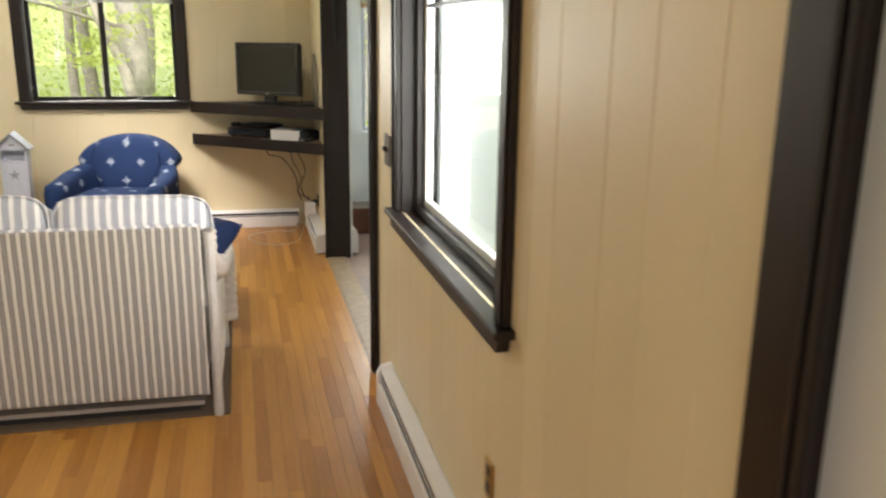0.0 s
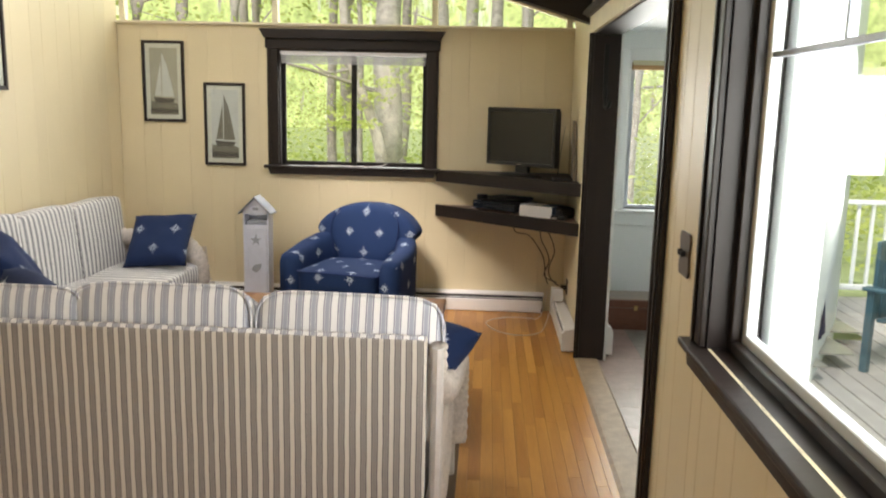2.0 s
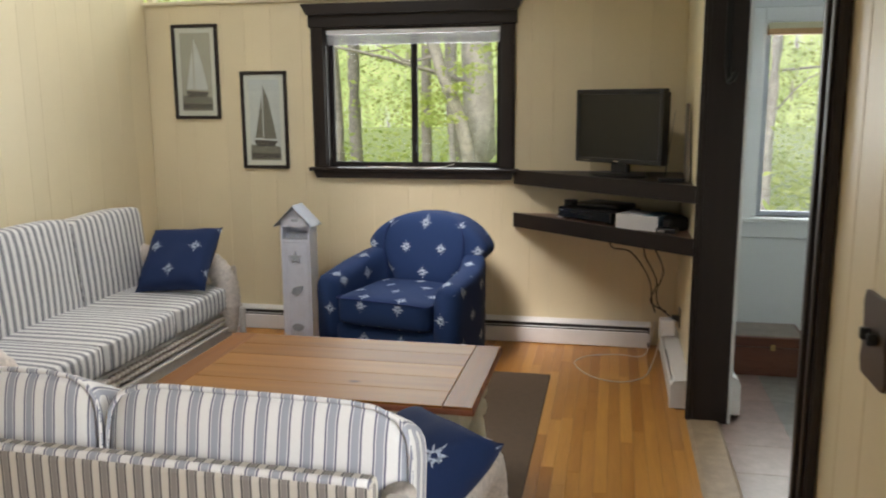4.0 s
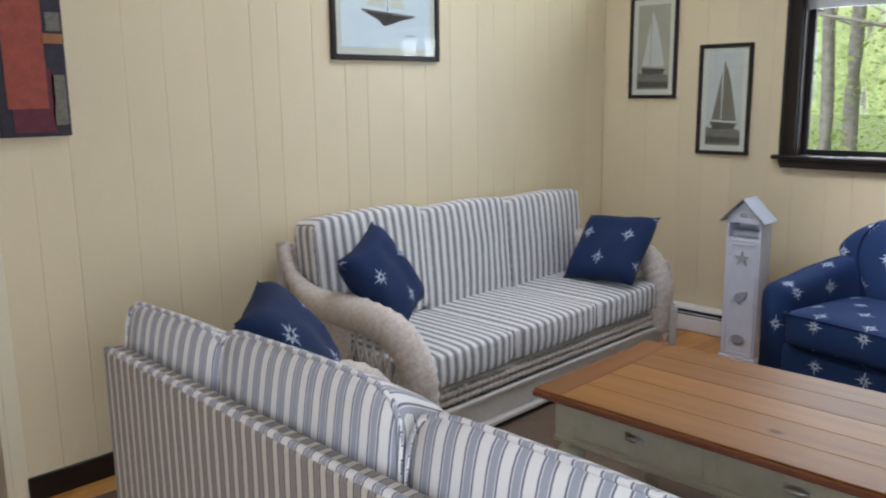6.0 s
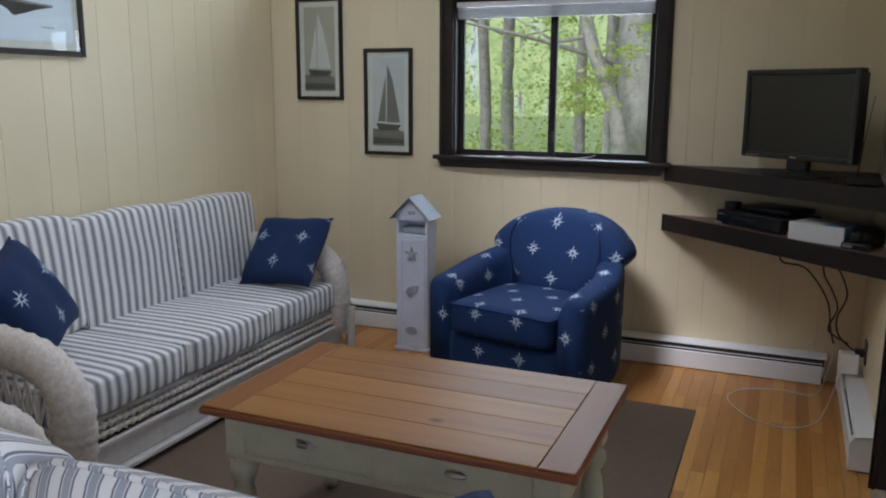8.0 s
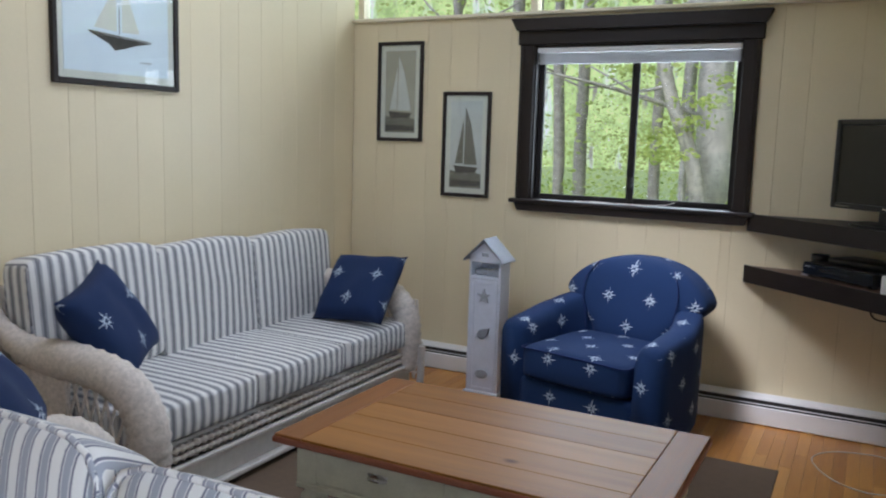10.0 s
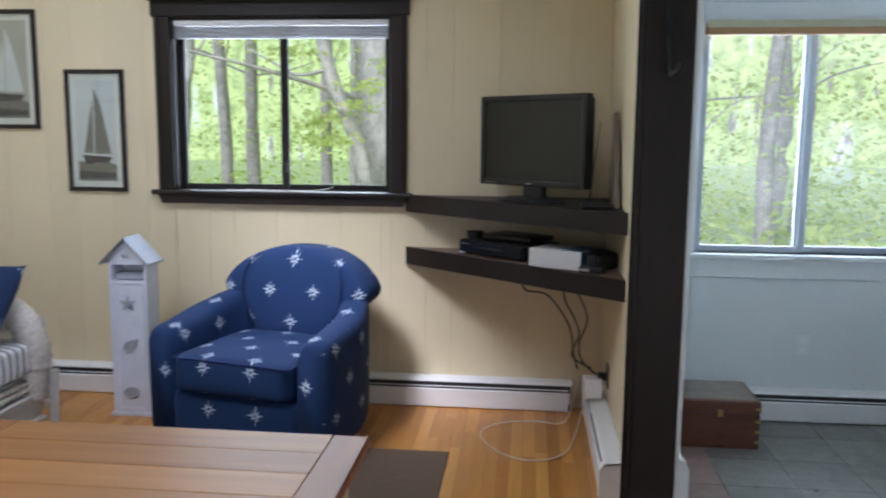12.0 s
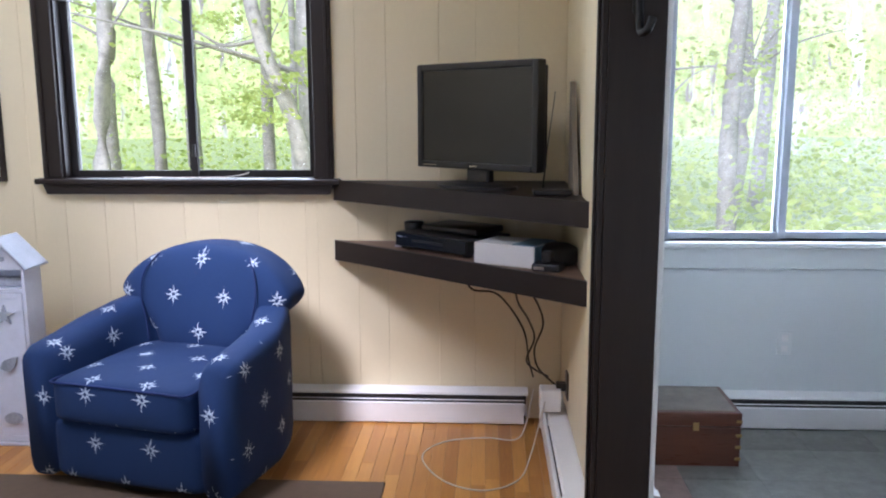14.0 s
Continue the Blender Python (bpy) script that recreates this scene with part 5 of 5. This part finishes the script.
bm = tube(bmesh.new(), [Vector((0, 0.0, 0)), Vector((0, 0, 0.012)), Vector((0, 0, 0.022))], [0.17, 0.17, 0.12], 28)
bmesh.ops.scale(bm, vec=(1.15, 0.72, 1), verts=bm.verts)
part("stand", bm, BLACK, tv)
panel = tagged(link("leaning_panel", prism([(6.30, 1.139), (6.52, 1.139), (6.54, 1.56), (6.50, 1.56)], E - 0.03, E - 0.012, "x"), plain("grey_brown_panel", (0.20, 0.17, 0.13), 0.6)), "thin grey-brown panel leaning on the wall", "panel")
router = tagged(link("small_black_box", B((0.56, 0.70, 6.28, 6.38, 1.139, 1.16), bevel=0.004), BLACK), "small flat black box with a thin aerial beside the television", "device")
part("aerial", tube(bmesh.new(), [Vector((0.60, 6.37, 1.16)), Vector((0.615, 6.40, 1.30)), Vector((0.645, 6.43, 1.52))], [0.004, 0.0025, 0.0015], 6), BLACK, router, smooth=True)

vcr = thing("video_recorder", "black video recorder on the lower corner shelf", "recorder", pose(0.24, 6.77, 0.855, 0, 0, -40))
part("case", B((-0.21, 0.21, -0.14, 0.14, 0.012, 0.075), bevel=0.004), BLACK, vcr)
part("front", B((-0.205, 0.205, -0.148, -0.141, 0.016, 0.07), bevel=0.002), SCREEN, vcr)
part("label_mark", B((-0.19, -0.13, -0.1492, -0.1482, 0.055, 0.06)), CHROME, vcr)
part("tray", B((-0.1, 0.08, -0.1500, -0.1482, 0.04, 0.05)), BLACK, vcr)
for sx in (-0.18, 0.18):
    part("foot", B((sx - 0.015, sx + 0.015, -0.12, -0.09, 0.0, 0.012)), BLACK, vcr)
top_dev = tagged(link_at("set_top_box", B((-0.15, 0.15, -0.1, 0.1, 0.002, 0.03), bevel=0.004), BLACK, pose(0.28, 6.80, 0.93, 0, 0, -36)), "slim black set-top box stacked on the recorder", "device")
carton = thing("carton", "small white and blue cardboard box", "box", pose(0.50, 6.47, 0.855, 0, 0, -28))
part("body", B((-0.13, 0.13, -0.10, 0.10, 0, 0.085), bevel=0.002), BOXW, carton)
part("printed_side", B((0.131, 0.1325, -0.098, 0.098, 0.002, 0.083)), BOXB, carton)
part("printed_top", B((0.03, 0.129, -0.098, 0.098, 0.0852, 0.0862)), BOXB, carton)
cup = thing("pen_cup", "dark cylindrical pen cup on the corner shelf", "cup", pose(0.06, 6.90, 0.855))
bm = tube(bmesh.new(), [Vector((0, 0, q)) for q in (0, 0.003, 0.10, 0.105)], [0.036, 0.04, 0.044, 0.043], 20)
part("wall", bm, BLACK, cup, smooth=True)
tagged(link("paper_sheet", B((-0.02, 0.10, 6.83, 6.89, 0.855, 0.858)), plain("bluish_paper", (0.5, 0.5, 0.58), 0.7)), "loose folded paper on the shelf", "paper")
gadget = thing("cordless_phone", "black handset in a small charger", "phone", pose(0.62, 6.30, 0.855, 0, 0, -20))
part("cradle", B((-0.055, 0.055, -0.04, 0.04, 0, 0.03), bevel=0.008, seg=2), BLACK, gadget)
part("handset", B((-0.02, 0.02, -0.03, 0.02, 0.031, 0.075), bevel=0.008, seg=2), BLACK, gadget)
part("label_mark", B((-0.045, -0.005, -0.042, -0.0405, 0.008, 0.02)), CHROME, gadget)
tagged(link("black_bag", puffed(0.15, 0.12, 0.08, 0.01, seed=2), BLACK, smooth=True), "crumpled black case at the back of the shelf", "case").matrix_world = pose(0.66, 6.42, 0.895, 0, 0, 20)

# ---- cables, plates and small wall things ----
cables = thing("power_cables", "dark cables hanging from the shelf to the wall outlet", "cable")
for pts in (((0.30, 6.60, 0.77), (0.33, 6.66, 0.70), (0.44, 6.74, 0.66), (0.55, 6.78, 0.50), (0.58, 6.82, 0.34), (0.60, 6.80, 0.27)),
            ((0.50, 6.50, 0.77), (0.52, 6.60, 0.66), (0.57, 6.70, 0.56), (0.60, 6.76, 0.46), (0.57, 6.80, 0.34), (0.66, 6.72, 0.30)),
            ((0.54, 6.47, 0.77), (0.60, 6.58, 0.66), (0.63, 6.66, 0.55), (0.60, 6.74, 0.42), (0.62, 6.78, 0.32), (0.69, 6.70, 0.27))):
    part("cable", tube(bmesh.new(), smooth_path(pts, 8), 0.0045, 6), CORDB, cables, smooth=True)
plate = thing("wall_outlet", "brown outlet plate low on the cream wall", "outlet", pose(0, 0, 0))
part("plate", B((E - 0.007, E, 6.62, 6.70, 0.225, 0.34), bevel=0.002), BROWNPL, plate)
part("plug", B((E - 0.05, E - 0.0072, 6.64, 6.68, 0.26, 0.295), bevel=0.004), BLACK, plate)
adapter = tagged(link("power_adapter", B((E - 0.12, E - 0.03, 6.62, 6.70, 0.172, 0.273), bevel=0.007, seg=2), HEAT), "white power adapter resting on the heater", "adapter")
loop = smooth_path([(E - 0.10, 6.62, 0.22), (E - 0.13, 6.6, 0.1), (0.58, 6.55, 0.012), (0.52, 6.32, 0.004), (0.38, 6.22, 0.004), (0.22, 6.30, 0.004), (0.12, 6.52, 0.004), (0.2, 6.68, 0.004), (0.38, 6.74, 0.004), (0.52, 6.72, 0.006), (0.57, 6.78, 0.06), (0.60, 6.78, 0.22)], 8)
tagged(link("white_cord", tube(bmesh.new(), loop, 0.003, 6), CORDW, smooth=True), "thin white cord looped on the oak floor", "cord")
out2 = thing("wall_outlet", "brown outlet plate low on the cream wall", "outlet")
part("plate", B((-1.47, -1.40, N - 0.006, N, 0.32, 0.43), bevel=0.002), BRASS, out2)
part("socket", B((-1.45, -1.42, N - 0.008, N - 0.0062, 0.385, 0.415)), BLACK, out2)
part("socket", B((-1.45, -1.42, N - 0.008, N - 0.0062, 0.335, 0.365)), BLACK, out2)
out3 = thing("wall_outlet", "brown outlet plate under the sash window", "outlet")
part("plate", B((E - 0.007, E, 1.38, 1.45, 0.42, 0.54), bevel=0.002), BRASS, out3)
part("socket", B((E - 0.009, E - 0.0072, 1.40, 1.43, 0.49, 0.52)), BLACK, out3)
part("socket", B((E - 0.009, E - 0.0072, 1.40, 1.43, 0.44, 0.47)), BLACK, out3)
sw = thing("light_switch", "dark metal double switch plate", "switch")
part("plate", prism([(2.99, 1.13), (3.10, 1.13), (3.11, 1.15), (3.10, 1.20), (3.11, 1.25), (3.10, 1.27), (2.99, 1.27), (2.98, 1.25), (2.99, 1.20), (2.98, 1.15)], E - 0.008, E, "x"), BROWNPL, sw)
for yy in (3.025, 3.065):
    part("toggle", B((E - 0.024, E - 0.0085, yy - 0.005, yy + 0.005, 1.195, 1.215), bevel=0.002), BLACK, sw)
out4 = thing("wall_outlet", "white outlet plate on the dining wall", "outlet")
part("plate", B((1.73, 1.80, N - 0.006, N, 0.33, 0.44), bevel=0.002), WHITE, out4)
part("socket", B((1.75, 1.78, N - 0.009, N - 0.0062, 0.345, 0.375), bevel=0.001), HEAT, out4)
part("socket", B((1.75, 1.78, N - 0.009, N - 0.0062, 0.395, 0.425), bevel=0.001), HEAT, out4)
hook = thing("iron_bracket", "black iron hook hanging on the dark jamb", "hook")
part("plate", B((0.80, 0.83, 5.685, 5.6995, 1.72, 2.05), bevel=0.003), IRON, hook)
part("hook", tube(bmesh.new(), smooth_path([(0.815, 5.685, 1.80), (0.815, 5.665, 1.72), (0.815, 5.63, 1.665), (0.83, 5.60, 1.67), (0.84, 5.60, 1.70)], 6), 0.012, 8), IRON, hook, smooth=True)

# ---- dining room things ----
chest = thing("wooden_chest", "low mahogany box with a painted pale reflection on its lid and a brass clasp", "chest", pose(0.985, 6.49, 0))
part("body", B((0, 0.445, 0, 0.33, 0.0, 0.17), bevel=0.003), MAHOG, chest)
lid = part("lid", B((-0.002, 0.447, -0.002, 0.332, 0.173, 0.232), bevel=0.004), MAHOG, chest)
# mottled grey sheet that paints the reflection on the lid's top
part("lid_reflection", B((0.02, 0.425, 0.02, 0.31, 0.2322, 0.2345)), plain("lid_reflection_grey", (0.22, 0.18, 0.14), 0.35, var=0.4, scale=12), lid)
part("clasp", B((0.25, 0.275, -0.006, -0.0005, 0.155, 0.19), bevel=0.002), BRASS, chest)
for z in (0.03, 0.08, 0.13, 0.19):
    part("corner_joint", B((0.425, 0.4475, -0.0045, -0.0005, z, z + 0.012)), BRASS, chest)

wc = thing("dining_chair", "oak hoop-back dining chair with a blue cloth seat skirt", "chair", pose(2.28, 6.17, 0, 0, 0, 62) @ Matrix.Diagonal((0.9, 0.85, 1, 1)))
part("seat", puffed(0.44, 0.43, 0.045, 0.004, power=4, n=8), OAKCH, wc, "", True, pose(0, 0, 0.44))
part("hoop", tube(bmesh.new(), smooth_path([(-0.17, 0.19, 0.45), (-0.22, 0.23, 0.65), (-0.17, 0.27, 0.88), (0, 0.285, 0.95), (0.17, 0.27, 0.88), (0.22, 0.23, 0.65), (0.17, 0.19, 0.45)], 8), 0.014, 10), OAKCH, wc, smooth=True)
for k in range(7):
    x = -0.12 + 0.04 * k
    part("spindle", tube(bmesh.new(), [Vector((x, 0.19, 0.45)), Vector((x * 1.25, 0.24, 0.70)), Vector((x * 1.2, 0.275, 0.94 - 5.5 * (x * 1.2) ** 2 * 0.6))], 0.007, 8), OAKCH, wc, smooth=True)
for sx in (-1, 1):
    for yy in (-0.16, 0.16):
        part("leg", tube(bmesh.new(), [Vector((sx * 0.15, yy * 0.9, 0.43)), Vector((sx * 0.18, yy * 1.1, 0.2)), Vector((sx * 0.20, yy * 1.25, 0))], [0.014, 0.02, 0.012], 10), OAKCH, wc, smooth=True)
part("seat_cushion", puffed(0.42, 0.40, 0.05, 0.008, power=4, n=8), NAVY_PLAIN, wc, "blue cloth seat cushion", True, pose(0, -0.01, 0.485))
bm = bmesh.new()
pr = []
for k in range(60):
    a = 2 * math.pi * k / 60
    r = 0.225 + 0.012 * math.sin(k * 2.1)
    q = [math.copysign(abs(math.cos(a)) ** 0.5, math.cos(a)), math.copysign(abs(math.sin(a)) ** 0.5, math.sin(a))]
    pr.append([bm.verts.new((q[0] * r, q[1] * r * 0.97, 0.47)), bm.verts.new((q[0] * (r + 0.03), q[1] * (r + 0.03), 0.13))])
for k in range(60):
    p, q = pr[k], pr[(k + 1) % 60]
    bm.faces.new((p[0], q[0], q[1], p[1]))
bmesh.ops.solidify(bm, geom=bm.faces[:], thickness=0.004)
part("skirt", bm, NAVY_PLAIN, wc, "hanging blue cloth skirt", True)
# pale sheet in place of the bright patch of light on the tiles
light_patch = tagged(link("floor_light_patch", B((0.93, 1.5, 3.5, 4.1, 0.0, 0.008), bevel=0.003), plain("pale_speckled_light", (0.5, 0.5, 0.47), 0.9, var=0.4, scale=60)), "pale speckled sheet painted as a patch of light on the floor", "mat")

# ---- wall boards, floor boards, tiles ----
rb = random.Random(11)
cache = {}


def shared(key, make):
    if key not in cache:
        bm = make()
        me = bpy.data.meshes.new(key[0])
        bmesh.ops.recalc_face_normals(bm, faces=bm.faces)
        bm.to_mesh(me)
        bm.free()
        cache[key] = me
    return cache[key]


def board(parent, m, w, z0, z1, mat=CREAM):
    key = ("board", round(w, 4), round(z1 - z0, 3))
    me = shared(key, lambda: prism([(0.0004, 0.010), (0.0004, 0.0016), (0.0036, 0.0), (w - 0.0036, 0.0), (w - 0.0004, 0.0016), (w - 0.0004, 0.010)], 0, z1 - z0, "z"))
    if not me.materials:
        me.materials.append(mat)
    ob = new("board", me)
    ob.parent = parent
    ob.matrix_local = m @ Matrix.Translation((0, 0, z0))


WIDTHS = (0.19, 0.14, 0.24, 0.165, 0.19, 0.22, 0.14, 0.19)


def clad(parent, length, place, spans):
    """Boards along a wall; spans(a, b) gives the stretches of height that each board fills."""
    u, i = 0.0, 0
    while u < length - 1e-4:
        w = min(WIDTHS[i % 8], length - u)
        if length - u - w < 0.05:
            w = length - u
        for z0, z1 in spans(u, u + w):
            board(parent, place @ Matrix.Translation((u, 0, 0)), w, z0, z1)
        u, i = u + w, i + 1


def split(spans_cut, top):
    def f(a, b):
        out = [(0.0, top)]
        for c0, c1, h0, h1 in spans_cut:
            if a < c1 - 1e-4 and b > c0 + 1e-4:
                out = [(0.0, h0)] * (h0 > 0.01) + [(h1, top)] * (h1 < top - 0.01)
        return out
    return f


def clad_cut(parent, place, length, cuts, top):
    edges = sorted({0.0, length, *[c for k in cuts for c in k[:2] if 0 < c < length]})
    for a, b in zip(edges, edges[1:]):
        clad(parent, b - a, place @ Matrix.Translation((a, 0, 0)), lambda u, v, a=a: split(cuts, top)(a + u, a + v))


clad_cut(wall_n, pose(W, N, 0), E - W, [(WX0 - W, WX1 - W, WZ0, WZ1)], 2.24)
PW = Matrix.Translation((W, 3.10, 0)) @ SOUTHWALL
clad_cut(wall_w, PW, N - 3.10, [], 3.5)
clad_cut(wall_w, Matrix.Translation((W, S, 0)) @ SOUTHWALL, 2.1 - S, [], 3.5)
clad_cut(wall_w, Matrix.Translation((W, 2.1, 2.05)) @ SOUTHWALL, 1.0, [], 1.45)
PE = Matrix.Translation((E, N, 0)) @ WEST_FACING
clad_cut(wall_e, PE, N - S, [(N - 5.72, N - 3.42, 0, 2.13), (N - EY1, N - EY0, EZ0, EZ1), (N - 0.235, N + 0.62, 0, 2.08)], 2.37)

# oak strip floor: the stretch that is walked as single boards, the rest joined
bw = 0.0575
verts, faces = [], []
fm = {}
single = 0
x = W - 1.6
while x < E + 0.02 - 1e-4:
    w = min(bw, E + 0.02 - x)
    y = S - rb.uniform(0, 0.9)
    while y < N:
        ln = rb.choice((0.55, 0.75, 0.95, 1.2))
        a, c = max(y, S), min(y + ln, N if x > W - 0.1 else 3.9)
        y += ln
        if c - a < 0.02:
            continue
        near = x > -0.75 and a > 1.2 and c < 6.9 and single < 300
        if near:
            key = ("floor_board", round(w, 4), round(c - a, 3))
            me = shared(key, lambda: prism([(0.0004, -0.012), (0.0004, -0.0008), (0.0012, 0), (w - 0.0012, 0), (w - 0.0004, -0.0008), (w - 0.0004, -0.012)], 0.0004, c - a - 0.0004))
            if not me.materials:
                me.materials.append(FLOORW)
            ob = new("floor_board", me)
            ob.parent, ob.location = floor, (x, a, 0)
            single += 1
        else:
            n0 = len(verts)
            for yy in (a + 0.0004, c - 0.0004):
                verts += [(x + 0.0004, yy, -0.012), (x + 0.0004, yy, -0.0012), (x + 0.0016, yy, 0), (x + w - 0.0016, yy, 0), (x + w - 0.0004, yy, -0.0012), (x + w - 0.0004, yy, -0.012)]
            faces += [(n0 + k, n0 + k + 1, n0 + k + 7, n0 + k + 6) for k in range(5)] + [(n0 + 5, n0 + 4, n0 + 3, n0 + 2, n0 + 1, n0), tuple(range(n0 + 6, n0 + 12))]
    x += bw
me = bpy.data.meshes.new("floor_boards")
me.from_pydata(verts, [], faces)
bmf = bmesh.new()
bmf.from_mesh(me)
bmesh.ops.recalc_face_normals(bmf, faces=bmf.faces)
bmf.to_mesh(me)
bmf.free()
me.materials.append(FLOORW)
rest = new("floor_boards", me)
rest.parent = floor
tagged(rest, kind="stuff")

ts = 0.305
for i in range(7):
    for j in range(12):
        mt = VINYL_R if i == 0 else VINYL
        a, c = E + 0.13 + ts * i, 3.32 + ts * j
        w, d = ts, min(ts, N - c)
        if d < 0.02 or a + w > E + T + (c - 3.3) * 0.557 + 0.30:
            continue
        key = ("tile", round(w, 3), round(d, 3), i == 0)
        me = shared(key, lambda: B((0.0008, w - 0.0008, 0.0008, d - 0.0008, -0.012, 0), bevel=0.0008))
        if not me.materials:
            me.materials.append(mt)
        ob = new("tile", me)
        ob.parent, ob.location = dining_floor, (a, c, 0)
